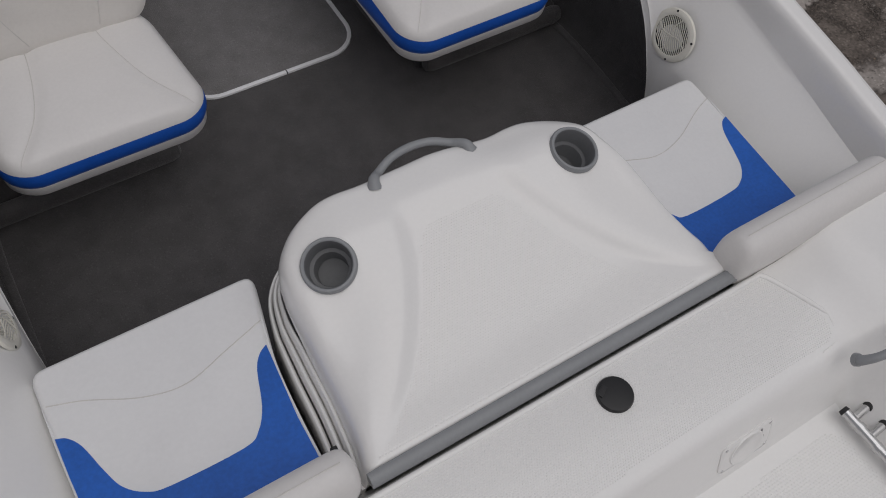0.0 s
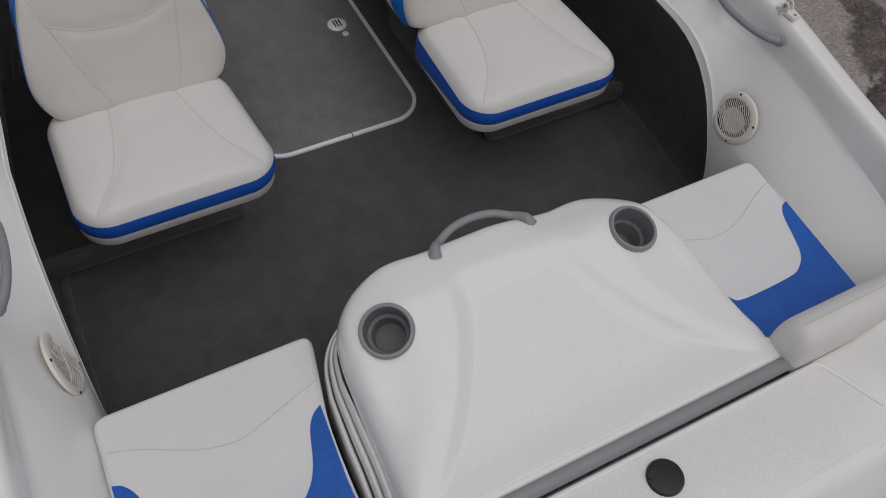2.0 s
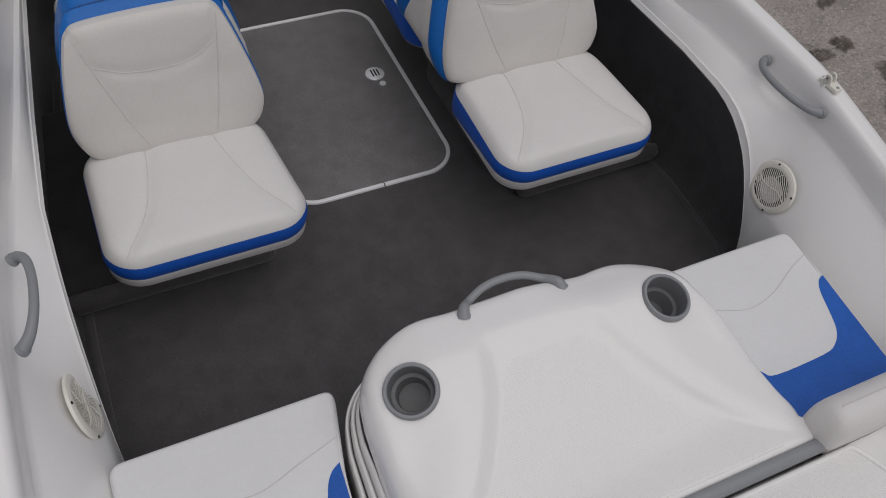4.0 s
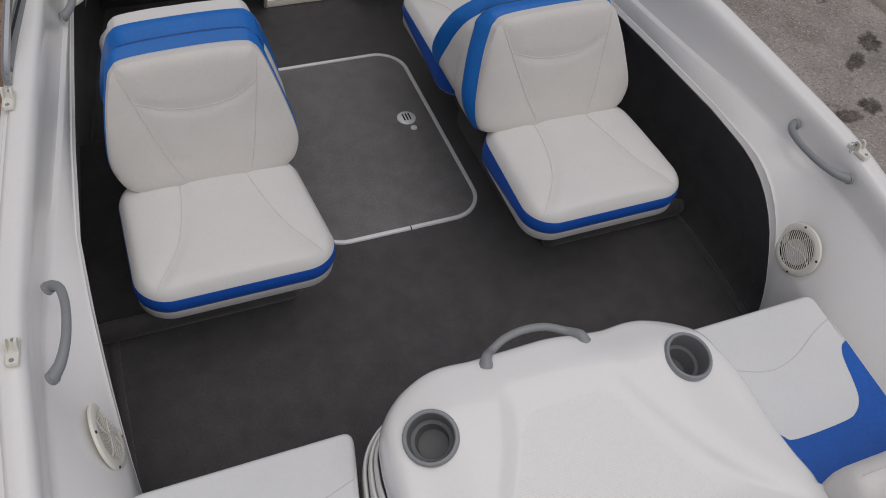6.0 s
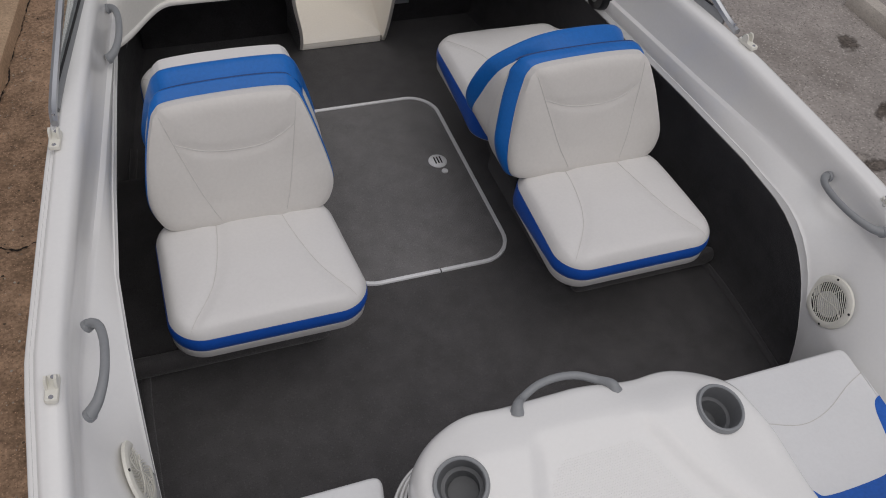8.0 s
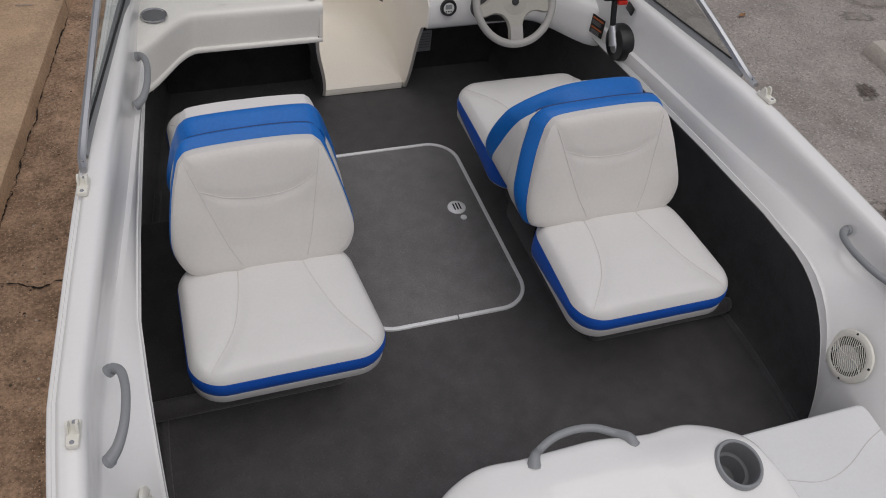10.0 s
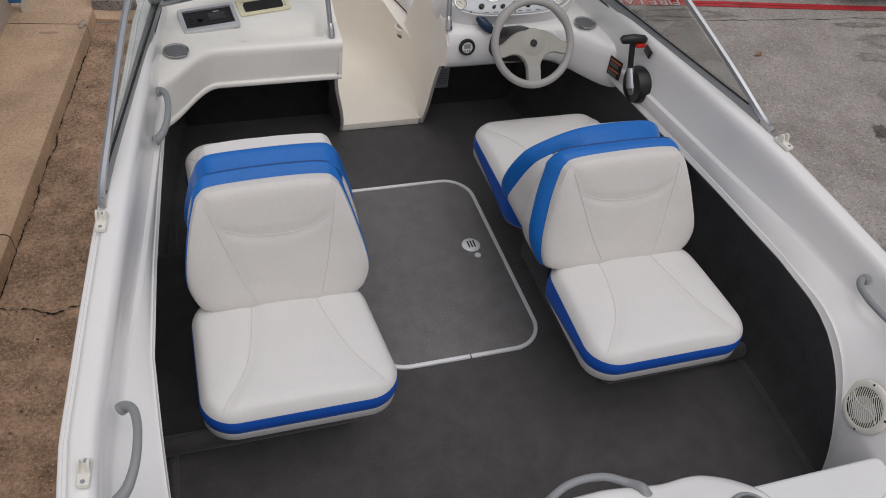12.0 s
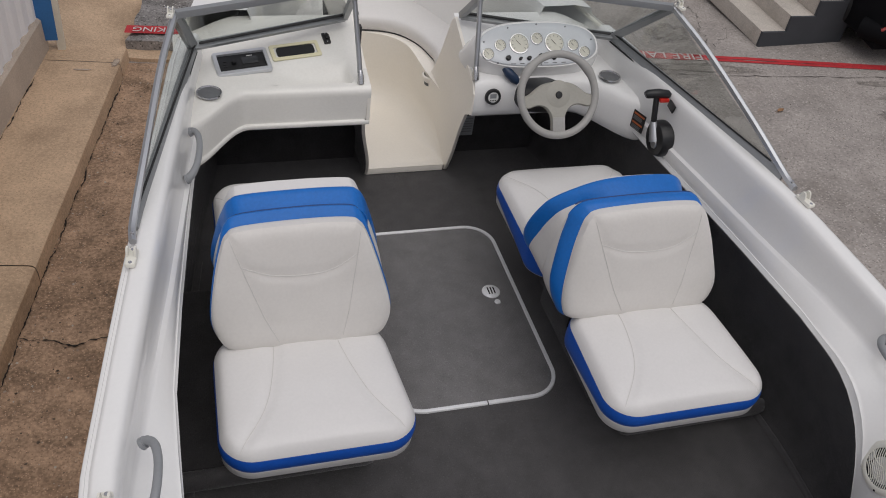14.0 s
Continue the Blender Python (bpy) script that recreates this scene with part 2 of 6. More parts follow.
def round_poly(pts, r, n=5, m=3):
    """Corners of a polygon rounded by r, with m points along each side."""
    out = []
    for i in range(len(pts)):
        a, b, c = (Vector((*pts[k % len(pts)], 0)) for k in (i - 1, i, i + 1))
        ra = min(r, (a - b).length * 0.45)
        rc = min(r, (c - b).length * 0.45)
        p, q = b + (a - b).normalized() * ra, b + (c - b).normalized() * rc
        for k in range(n + 1):
            t = k / n
            v = p * (1 - t) ** 2 + b * 2 * t * (1 - t) + q * t * t
            out.append((v.x, v.y))
        e = c + (b - c).normalized() * min(r, (c - b).length * 0.45)
        for k in range(1, m + 1):
            v = q.lerp(e, k / (m + 1))
            out.append((v.x, v.y))
    return out


def inset(pts, d):
    """The outline drawn in by d."""
    n, out = len(pts), []
    for i in range(n):
        ax, ay = pts[i - 1]
        bx, by = pts[(i + 1) % n]
        tx, ty = bx - ax, by - ay
        l = math.hypot(tx, ty) or 1.0
        out.append((pts[i][0] - ty / l * d, pts[i][1] + tx / l * d))
    return out


def ring_at(outline, d):
    """The outline drawn in by d; deep insets shrink towards the middle so that corners never cross."""
    k = min(d, 0.03)
    pts = inset(outline, k)
    if d <= k:
        return pts
    mx = sum(p[0] for p in pts) / len(pts)
    my = sum(p[1] for p in pts) / len(pts)
    half = min(max(p[0] for p in pts) - min(p[0] for p in pts), max(p[1] for p in pts) - min(p[1] for p in pts)) / 2
    f = max(0.02, 1 - (d - k) / half)
    return [(mx + (x - mx) * f, my + (y - my) * f) for x, y in pts]


def slab(outline, levels, cap0=True, cap1=True, warp=None):
    """A solid from an outline (anticlockwise) and levels of (inset, z). warp moves each point."""
    w = warp or (lambda p: p)
    return loft([[w((x, y, z)) for x, y in ring_at(outline, d)] for d, z in levels], True, cap0, cap1)


def tube(path, radius, n=10, cap=True, closed=False):
    """A round bar along points; radius may be a list."""
    pts = [Vector(p) for p in path]
    m = len(pts)
    rad = radius if isinstance(radius, (list, tuple)) else [radius] * m
    rings, up = [], None
    for i, p in enumerate(pts):
        t = (pts[(i + 1) % m] - pts[i - 1]) if closed else (pts[min(i + 1, m - 1)] - pts[max(i - 1, 0)])
        t.normalize()
        if up is None:
            up = t.orthogonal().normalized()
        up = (up - t * up.dot(t)).normalized()
        side = t.cross(up)
        rings.append([p + (up * math.cos(2 * math.pi * k / n) + side * math.sin(2 * math.pi * k / n)) * rad[i] for k in range(n)])
    if closed:
        rings.append(rings[0])
    return loft(rings, True, cap and not closed, cap and not closed)


def lathe(profile, n=32, m=None, caps=False):
    """Turned shape from (radius, z)."""
    m = m or Matrix.Identity(4)
    rings = [[m @ Vector((r * math.cos(2 * math.pi * k / n), r * math.sin(2 * math.pi * k / n), z)) for k in range(n)] for r, z in profile]
    return loft(rings, True, caps and profile[0][0] > 1e-5, caps and profile[-1][0] > 1e-5)


def box(cx, cy, cz, sx, sy, sz, r=0.004, m=None):
    """A block with bevelled edges."""
    bm = bmesh.new()
    bmesh.ops.create_cube(bm, size=1.0)
    bmesh.ops.scale(bm, vec=(sx, sy, sz), verts=bm.verts)
    if r > 0:
        bmesh.ops.bevel(bm, geom=list(bm.edges), offset=min(r, min(sx, sy, sz) * 0.45), segments=2, affect="EDGES", profile=0.7)
    bmesh.ops.translate(bm, vec=(cx, cy, cz), verts=bm.verts)
    if m:
        bm.transform(m)
    return bm


def prism(poly, z0, z1, m=None, r=0.0):
    """Upright prism on a polygon."""
    bm = bmesh.new()
    lo = [bm.verts.new((x, y, z0)) for x, y in poly]
    hi = [bm.verts.new((x, y, z1)) for x, y in poly]
    bm.faces.new(lo[::-1])
    bm.faces.new(hi)
    for i in range(len(poly)):
        j = (i + 1) % len(poly)
        bm.faces.new((lo[i], lo[j], hi[j], hi[i]))
    if r > 0:
        bmesh.ops.bevel(bm, geom=list(bm.edges), offset=r, segments=2, affect="EDGES")
    if m:
        bm.transform(m)
    return bm


def spline(pts, n=8):
    """Smooth line through the points (Catmull-Rom)."""
    p = [Vector(q) for q in pts]
    p = [p[0] * 2 - p[1]] + p + [p[-1] * 2 - p[-2]]
    out = []
    for i in range(1, len(p) - 2):
        for k in range(n):
            t = k / n
            a, b, c, d = p[i - 1], p[i], p[i + 1], p[i + 2]
            out.append(0.5 * (2 * b + (c - a) * t + (2 * a - 5 * b + 4 * c - d) * t * t + (3 * b - a - 3 * c + d) * t ** 3))
    return out + [p[-2]]


def interp(y, ys, vs):
    return float(np.interp(y, ys, vs))


def merge(*bms):
    """Several bmeshes of one part, in one."""
    out = bms[0]
    for b in bms[1:]:
        me = bpy.data.meshes.new("join")
        b.to_mesh(me)
        b.free()
        out.from_mesh(me)
        bpy.data.meshes.remove(me)
    return out


# ---- hull, gunwales, floor ----
def smooth_step(t):
    t = min(1.0, max(0.0, t))
    return t * t * (3 - 2 * t)


YS = (-0.9, 0.0, 0.3, 0.5, 0.85, 1.15, 1.45, 1.75, 2.1, 2.4, 2.8, 3.3, 3.8, 4.15)
XOS = (1.10, 1.115, 1.115, 1.105, 1.083, 1.035, 0.985, 0.94, 0.885, 0.84, 0.74, 0.56, 0.28, 0.03)


def x_out(y):
    return interp(y, YS, XOS)


def z_top(y):
    return interp(y, (-0.9, -0.1, 0.2, 0.5, 0.76, 1.4, 2.4, 4.1), (0.50, 0.52, 0.56, 0.61, 0.665, 0.735, 0.745, 0.80))


def x_rim(y):
    return interp(y, (-0.9, 0.0, 0.5, 0.7, 1.15, 1.45, 1.75, 2.1, 2.4, 2.8), (0.86, 0.87, 0.885, 0.892, 0.893, 0.866, 0.832, 0.79, 0.76, 0.68))


def z_rim(y):
    """Lower edge of the coaming: it sweeps down to the floor at the aft seats."""
    if y <= 0.665:
        return 0.0
    return 0.5 * (1 - min(1.0, max(0.0, (1.02 - y) / 0.355)) ** 2.3) ** 0.5


def x_floor(y, side=-1):
    wide = 0.034 * smooth_step((y - 0.5) / 0.6) * smooth_step((1.9 - y) / 0.5) if side > 0 else 0.0
    wide -= 0.026 * smooth_step((y - 0.5) / 0.15) * smooth_step((1.5 - y) / 0.3) if side < 0 else 0.0
    return min(wide + interp(y, (0.0, 0.7, 1.1, 1.5, 2.0, 2.4, 3.0), (0.95, 0.965, 0.955, 0.92, 0.86, 0.80, 0.66)), x_out(y) - 0.045 if side > 0 else 2.0)


def tuck(y, z, side):
    # the starboard opening leans outboard towards the floor
    return 0.030 * max(0.0, 0.3 - z) / 0.3 * smooth_step((0.95 - y) / 0.2) if side > 0 else 0.0


stations = [-0.8, -0.6, -0.4, -0.2, 0.0, 0.1, 0.2, 0.3, 0.4, 0.5, 0.58, 0.64, 0.664] + [1.02 - 0.355 * math.cos(radians(a)) for a in (0.8, 3, 6, 10, 15, 20, 26, 32, 38, 45, 52, 60, 68, 76, 84, 90)] + [1.07, 1.15, 1.25, 1.35, 1.45, 1.6, 1.75, 1.9, 2.05, 2.2, 2.35, 2.5]
hull = thing("boat_hull", "white fibreglass bowrider boat hull with moulded gunwales", "boat")
for side in (-1, 1):
    rings = []
    for y in stations:
        xo, zt, xr, zr = x_out(y), z_top(y), x_rim(y), z_rim(y)
        xa = xo - 0.072
        dx = xa - xr
        k = smooth_step((y - 0.35) / 0.9)
        xc, zc = xa - 0.010 - 0.020 * k, min(interp(y, (-0.9, 0.0, 0.13, 0.38, 0.6, 1.15, 2.4), (0.38, 0.41, 0.43, 0.49, 0.54, 0.575, 0.58)), zt - 0.05)
        if side > 0:
            xr -= 0.024 * smooth_step((0.62 - y) / 0.5)
        # moulded ledge outside, flat top, then the wall falls to a crease above the coaming
        pts = [(xo + 0.002, zt - 0.03), (xo + 0.001, zt - 0.020), (xo - 0.002, zt - 0.016), (xo - 0.009, zt - 0.015), (xo - 0.011, zt - 0.011), (xo - 0.018, zt - 0.0095), (xo - 0.021, zt - 0.004), (xo - 0.025, zt + 0.001), (xo - 0.030, zt + 0.003), (xo - 0.056, zt + 0.003),
               (xo - 0.063, zt + 0.0015), (xa + 0.003, zt - 0.003), (xa - 0.002, zt - 0.011), (xa - 0.005, zt - 0.022), (xa - 0.007, zt - 0.034)]
        x7, z7 = xa - 0.007, zt - 0.034
        xk = xc + 0.012 * k
        pts += [(x7 + (xk - x7) * t + 0.004 * k * math.sin(math.pi * t), z7 + (zc + 0.006 - z7) * t) for t in (0.3, 0.6, 0.85, 1.0)]
        k2 = smooth_step((y - 0.72) / 0.35)
        zb = max(min(zr + 0.05 - 0.026 * k2, zc - 0.03), 0.07)
        ze = max(zb, zc - 0.22)
        px1, pz1 = xr + (0.25 + 0.15 * smooth_step((y - 0.45) / 0.2) + 0.10 * k2) * (xc - xr), zc - (0.47 - 0.06 * k2) * (zc - ze)
        pts += [((1 - t) ** 2 * xc + 2 * t * (1 - t) * px1 + t * t * (xr + 0.006 * k + 0.002), (1 - t) ** 2 * zc + 2 * t * (1 - t) * pz1 + t * t * ze) for t in (0.0, 0.06, 0.15, 0.3, 0.45, 0.6, 0.75, 0.9, 0.99)]
        pts += [(xr + 0.004 * k + 0.001, max(zb, zr + 0.016)), (xr + 0.001, zr + 0.0115), (xr - 0.0005, zr + 0.0095), (xr + 0.0005, zr + 0.0075), (xr + 0.003, zr + 0.002), (xr + 0.006, zr + 0.0005), (xr + 0.03, zr)]
        rings.append([(side * (x + tuck(y, z, side)), y, z) for x, z in pts])
    part("gunwale", loft(rings, False), gelcoat, hull, sharp=48)
    rings = []
    for y in [-0.8 + 0.15 * i for i in range(34)]:
        xo, zt = x_out(y), z_top(y)
        rings.append([(side * a, y, b) for a, b in ((xo + 0.002, zt - 0.03), (xo + 0.004, zt - 0.06), (xo - 0.008, zt - 0.078), (xo - 0.012, 0.3), (xo - 0.018, 0.0), (xo - 0.06, -0.15), (xo * 0.8, -0.42), (xo * 0.3, -0.78), (0.0, -1.04 - 0.04 * y))])
    part("hull_side", loft(rings, False), gelcoat, hull)
    rail = [(side * (x_out(y) - 0.002), y, z_top(y) - 0.045) for y in [-0.8 + 0.1 * i for i in range(50)]]
    part("rub_rail", tube(rail, 0.008, 8), aged, hull, "thin ivory vinyl rub rail")
    rings = []
    for y in [0.50 + 0.03 * i for i in range(83)]:
        xr, zr, xf = x_rim(min(y, 2.75)), z_rim(y), x_floor(y, side)
        rings.append([(side * a, y, b) for a, b in ((xr + tuck(y, zr, side) + 0.028, max(zr, 0.03)), (xr + tuck(y, zr, side) + (0.06 if y < 1.7 else 0.015) * min(1, zr * 2) + 0.028, max(zr * 0.8, 0.028)), (xf + 0.02, max(0.1 * min(1, zr * 4), 0.026)), (xf + 0.004, 0.024), (xf - 0.012, 0.004), (xf - 0.03, -0.002))])
    part("side_lining", loft(rings, False), carpet_side, hull, "grey carpet lining the cockpit side, coloured darker for shade")
floor_rings = [[((x_floor(y, 1) + 0.002) * (2 * i / 12 - 1), y, 0.0) for i in range(13)] for y in [0.1 + 0.1 * k for k in range(33)]]
floor = part("floor", loft(floor_rings, False), carpet)
tagged(floor, "dark charcoal marine carpet on the cockpit floor", "floor", kind="structure")
transom_rings = [[(x * w, -0.8, z) for x in (-1.08, -0.5, 0, 0.5, 1.08)] for w, z in ((0.0, -1.0), (0.3, -0.78), (0.8, -0.42), (1.0, -0.1), (1.0, 0.245))]
part("transom", loft(transom_rings, False), gelcoat, hull)

# aft deck: upper walkway, slope, swim platform
AFT = [(0.06, 0.30), (-0.018, 0.40), (-0.022, 0.43), (-0.026, 0.437), (-0.034, 0.44), (-0.24, 0.437), (-0.262, 0.432), (-0.278, 0.418), (-0.325, 0.275), (-0.338, 0.256), (-0.36, 0.25), (-0.9, 0.245)]
xs = [-1.08, -0.85, -0.70, -0.63, -0.45, -0.25, 0, 0.25, 0.45, 0.62, 0.66, 0.70, 0.76, 0.82, 0.9, 1.0, 1.09]
rows = []
for y, z in AFT:
    row = []
    for x in xs:
        k = min(1.0, max(0.0, (abs(x) - 0.62) / 0.16))
        k = k * k * (3 - 2 * k)
        zz = z + k * (0.505 - z) if y < -0.0 else z + k * 0.06
        row.append((x, y, zz))
    rows.append(row)
part("aft_deck", loft(rows, False), gelcoat, hull)


# ---- ground and surroundings ----
def z_ground(x, y):
    return -1.05 + 0.035 * x - 0.04 * y


def sheet(x0, x1, y0, y1, lift=0.0, nx=24, ny=24):
    return loft([[(x0 + (x1 - x0) * i / nx, y0 + (y1 - y0) * j / ny, z_ground(x0 + (x1 - x0) * i / nx, y0 + (y1 - y0) * j / ny) + lift) for i in range(nx + 1)] for j in range(ny + 1)], False)


ground = part("ground", merge(sheet(-80, 80, -80, 80, 0.0, 8, 8)), asphalt, smooth=False)
tagged(ground, "weathered grey concrete and asphalt parking lot", "ground", kind="structure")


# ---- floor hatch ----
hatch = thing("floor_hatch", "carpeted floor locker hatch edged with bright metal strip", "hatch", at=(0.03, 1.8, 0.0))
HX0, HX1, HY0, HY1 = -0.262, 0.332, 1.362, 2.252
hw, hd, hcx, hcy = HX1 - HX0, HY1 - HY0, (HX0 + HX1) / 2 - 0.03, (HY0 + HY1) / 2 - 1.8
part("lid", slab(rrect(hw - 0.03, hd - 0.03, 0.10, 8, hcx, hcy), [(0, -0.002), (0, 0.004), (0.003, 0.006)], False), carpet_pale, hatch)
outer = rrect(hw, hd, 0.115, 10, hcx, hcy)
# the strip is laid in two lengths with a gap at the near edge
ring_o, ring_i = outer, inset(outer, 0.0155)


def strip(idx, name, pre=None, post=None):
    o = [ring_o[i] for i in idx]
    i_ = [ring_i[i] for i in idx]
    if pre:
        o, i_ = [pre[0]] + o, [pre[1]] + i_
    if post:
        o, i_ = o + [post[0]], i_ + [post[1]]
    rr = []
    for a, b in zip(o, i_):
        c = ((a[0] + b[0]) / 2, (a[1] + b[1]) / 2)
        rr.append([(a[0], a[1], 0.001), (a[0] * .8 + c[0] * .2, a[1] * .8 + c[1] * .2, 0.007), (c[0], c[1], 0.0085), (b[0] * .8 + c[0] * .2, b[1] * .8 + c[1] * .2, 0.007), (b[0], b[1], 0.001)])
    part(name, loft(rr, False), strip_metal, hatch, "bright anodised edging strip")


N = len(outer)
y0, y1 = hcy - hd / 2, hcy - hd / 2 + 0.0155
sx = 0.028
half = 3 * (N // 4)
strip(list(range(half, N)) + list(range(0, N // 2)), "edging", pre=((sx + 0.002, y0), (sx + 0.002, y1)))
strip(list(range(N // 2 - 1, half)), "edging", post=((sx - 0.002, y0), (sx - 0.002, y1)))
latch = part("latch", lathe([(0.0, 0.012), (0.030, 0.012), (0.034, 0.009), (0.035, 0.004)], 28, Matrix.Translation((0.196, 0.068, 0.0))), strip_metal, hatch, "round chrome flush latch")
for dx in (-0.011, 0.0, 0.011):
    part("slot", box(0.196 + dx, 0.068, 0.0125, 0.005, 0.034, 0.002, 0.0006), black_plastic, latch)
part("lock_pin", lathe([(0.0, 0.011), (0.011, 0.010), (0.0125, 0.004)], 18, Matrix.Translation((0.204, 0.012, 0.0))), strip_metal, hatch, "small chrome lock button")


# ---- back-to-back seats ----
from mathutils.bvhtree import BVHTree


def dip(u, v, lines, depth=0.0032, width=0.015):
    """How far stitching pulls the cover in at a place."""
    d = min(math.hypot(u - p[0], v - p[1]) for l in lines for p in l)
    return depth * math.exp(-(d / width) ** 2)


def stitch(bm, starts, down):
    """Lines of thread laid on a surface, found by dropping points onto it."""
    tree = BVHTree.FromBMesh(bm)
    out = []
    for l in starts:
        hits = [tree.ray_cast(Vector(p), down)[0] for p in l]
        out.append([h - down * 0.0004 for h in hits if h])
    return out


def path2(pts, n=12):
    return [(p.x, p.y) for p in spline([(a, b, 0) for a, b in pts], n)]


def back_to_back(bx, ac, fo, bo, tall, flare, twin, cu, wide):
    seat = thing("back_to_back_seat", "white vinyl back-to-back lounge seat with blue trim on a carpeted box", "seat", "cockpit lounge seats")
    # x across, y forward, z up; the aft cushion comes first
    for name, yc, s in (("aft_cushion", ac, 1), ("forward_cushion", 0.368, -1)):
        cx = cu if s > 0 else fo
        out = rrect(0.504 if s > 0 else 0.49, 0.42 if s > 0 else 0.475, 0.085, 10, cx, yc)
        if s > 0:
            # plan narrows towards the back, with full rounded sides
            out = [(cx + (x - cx) * (1 - (0.105 if x > cx else 0.02) * smooth_step((y - yc + 0.06) / 0.27) + 0.012 * max(0.0, 1 - ((y - yc + 0.05) / 0.16) ** 2)), y) for x, y in out]
        dense = []
        for i, p in enumerate(out):
            q = out[(i + 1) % len(out)]
            m = max(1, int(math.hypot(q[0] - p[0], q[1] - p[1]) / 0.014))
            dense += [(p[0] + (q[0] - p[0]) * k / m, p[1] + (q[1] - p[1]) * k / m) for k in range(m)]
        lines = []
        for sgn in (-1, 1):
            lines.append(path2([(sgn * 0.085 - 0.006, yc + s * 0.20), (sgn * 0.095 - 0.004, yc + s * 0.08), (sgn * 0.135, yc - s * 0.07), (sgn * 0.215, yc - s * 0.192)]))

        def low(p, s=s, yc=yc):
            # blue band is narrow at the free edge and deepens towards the back
            x, y, z = p
            k = smooth_step(((y - yc) * s + 0.02) / 0.2)
            return (x, y, z - 0.038 * k if z > 0.32 else z)

        def crown(x, y, cx=cx, yc=yc):
            return 0.031 * max(0.0, 1 - (abs(x - cx) / 0.27) ** 2.0) * max(0.0, 1 - (abs(y - yc) / 0.24) ** 2.0)

        def top_warp(p, lines=lines):
            x, y, z = p
            if z < 0.394:
                return p
            return (x, y, z + crown(x, y) - dip(x, y, lines, 0.0055, 0.017) + 0.0016 * noise.noise((x * 14, y * 14, bx)))

        part("cushion_base", slab(out, [(0.03, 0.292), (0.008, 0.295), (0.002, 0.304), (0.0, 0.331), (0.004, 0.336)], True, False, low), vinyl, seat)
        part("blue_band", slab(out, [(0.004, 0.328), (0.0, 0.332), (-0.0028, 0.342), (-0.004, 0.353), (-0.0028, 0.366), (0.0, 0.375), (0.006, 0.379)], False, False, lambda p: low(p) if p[2] < 0.36 else p), blue_vinyl, seat, "deep blue vinyl side band")
        levels = [(0.005, 0.374), (0.0, 0.377), (0.0025, 0.384), (0.0075, 0.391), (0.0145, 0.3965), (0.023, 0.400), (0.030, 0.402)] + [(0.029 + 0.0125 * k, 0.4035) for k in range(1, 15)]
        bm = slab(dense, levels, False, True, top_warp)
        sewn = stitch(bm, [[(x, y, 0.6) for x, y in l] for l in lines], Vector((0, 0, -1)))
        top = part(name, bm, vinyl, seat)
        for l in sewn:
            part("seam", tube(l, 0.0011, 6), thread, top)
    for name, s in (("aft_backrest", 1), ("forward_backrest", -1)):
        # outline in the plane of the back: u across, v up; it leans against its twin
        prof = spline([(-0.165, 0.0, 0), (-0.222, 0.012, 0), (-0.252, 0.055, 0), (-0.262, 0.12, 0), (-0.245, 0.24, 0), (-0.226, 0.32, 0), (-0.208, 0.362, 0), (-0.165, 0.384, 0), (0.0, 0.392, 0), (0.125, 0.388, 0), (0.162, 0.372, 0), (0.186, 0.33, 0), (0.222, 0.22, 0), (0.250, 0.11, 0), (0.246, 0.055, 0), (0.218, 0.012, 0), (0.165, 0.0, 0), (0.0, -0.003, 0)], 10)
        if twin < 1:
            # a squarer lower corner on the inboard side
            prof = spline([(-0.175, -0.002, 0), (-0.236, 0.004, 0), (-0.258, 0.035, 0), (-0.262, 0.11, 0), (-0.245, 0.24, 0), (-0.226, 0.32, 0), (-0.208, 0.362, 0), (-0.165, 0.384, 0), (0.0, 0.392, 0), (0.125, 0.388, 0), (0.162, 0.372, 0), (0.186, 0.33, 0), (0.222, 0.22, 0), (0.250, 0.11, 0), (0.246, 0.055, 0), (0.218, 0.012, 0), (0.165, 0.0, 0), (0.0, -0.003, 0)], 10)
        if s < 0 and twin < 1:
            # this forward back has full round shoulders
            prof = spline([(-0.165, 0.0, 0), (-0.222, 0.012, 0), (-0.252, 0.055, 0), (-0.262, 0.12, 0), (-0.252, 0.20, 0), (-0.226, 0.275, 0), (-0.186, 0.332, 0), (-0.125, 0.370, 0), (-0.05, 0.388, 0), (0.05, 0.391, 0), (0.125, 0.384, 0), (0.168, 0.362, 0), (0.198, 0.315, 0), (0.226, 0.22, 0), (0.250, 0.11, 0), (0.246, 0.055, 0), (0.218, 0.012, 0), (0.165, 0.0, 0), (0.0, -0.003, 0)], 10)
        if s > 0:
            out, T, R, base = [(p[0] * wide + bo, p[1] * tall) for p in prof][::-1], 0.039, -0.004, (-0.105, 0.384)
        else:
            out, T, R, base = [(-(p[0] * wide * 0.975 + bo + fo * 0.38 - (0.032 * smooth_step(-p[0] / 0.2) * smooth_step((0.36 - p[1]) / 0.1) if twin < 1 else 0.0)), p[1] * tall * twin) for p in prof], 0.064 if twin > 1 else 0.088, 0.022 if twin > 1 else 0.043, (0.119, 0.382)
        M = pose(0, base[0], base[1], 73, 0, 0 if s > 0 else 180)
        fx = 1 if s > 0 else -1
        lines = [path2([(fx * (u + bo), v * tall) for u, v in l]) for l in ([(-0.190, 0.350), (-0.165, 0.27), (-0.115, 0.12), (-0.076, 0.03)], [(0.152, 0.350), (0.140, 0.27), (0.118, 0.12), (0.10, 0.03)], [(-0.166, 0.272), (-0.09, 0.244), (0.0, 0.236), (0.075, 0.247), (0.140, 0.285)])]

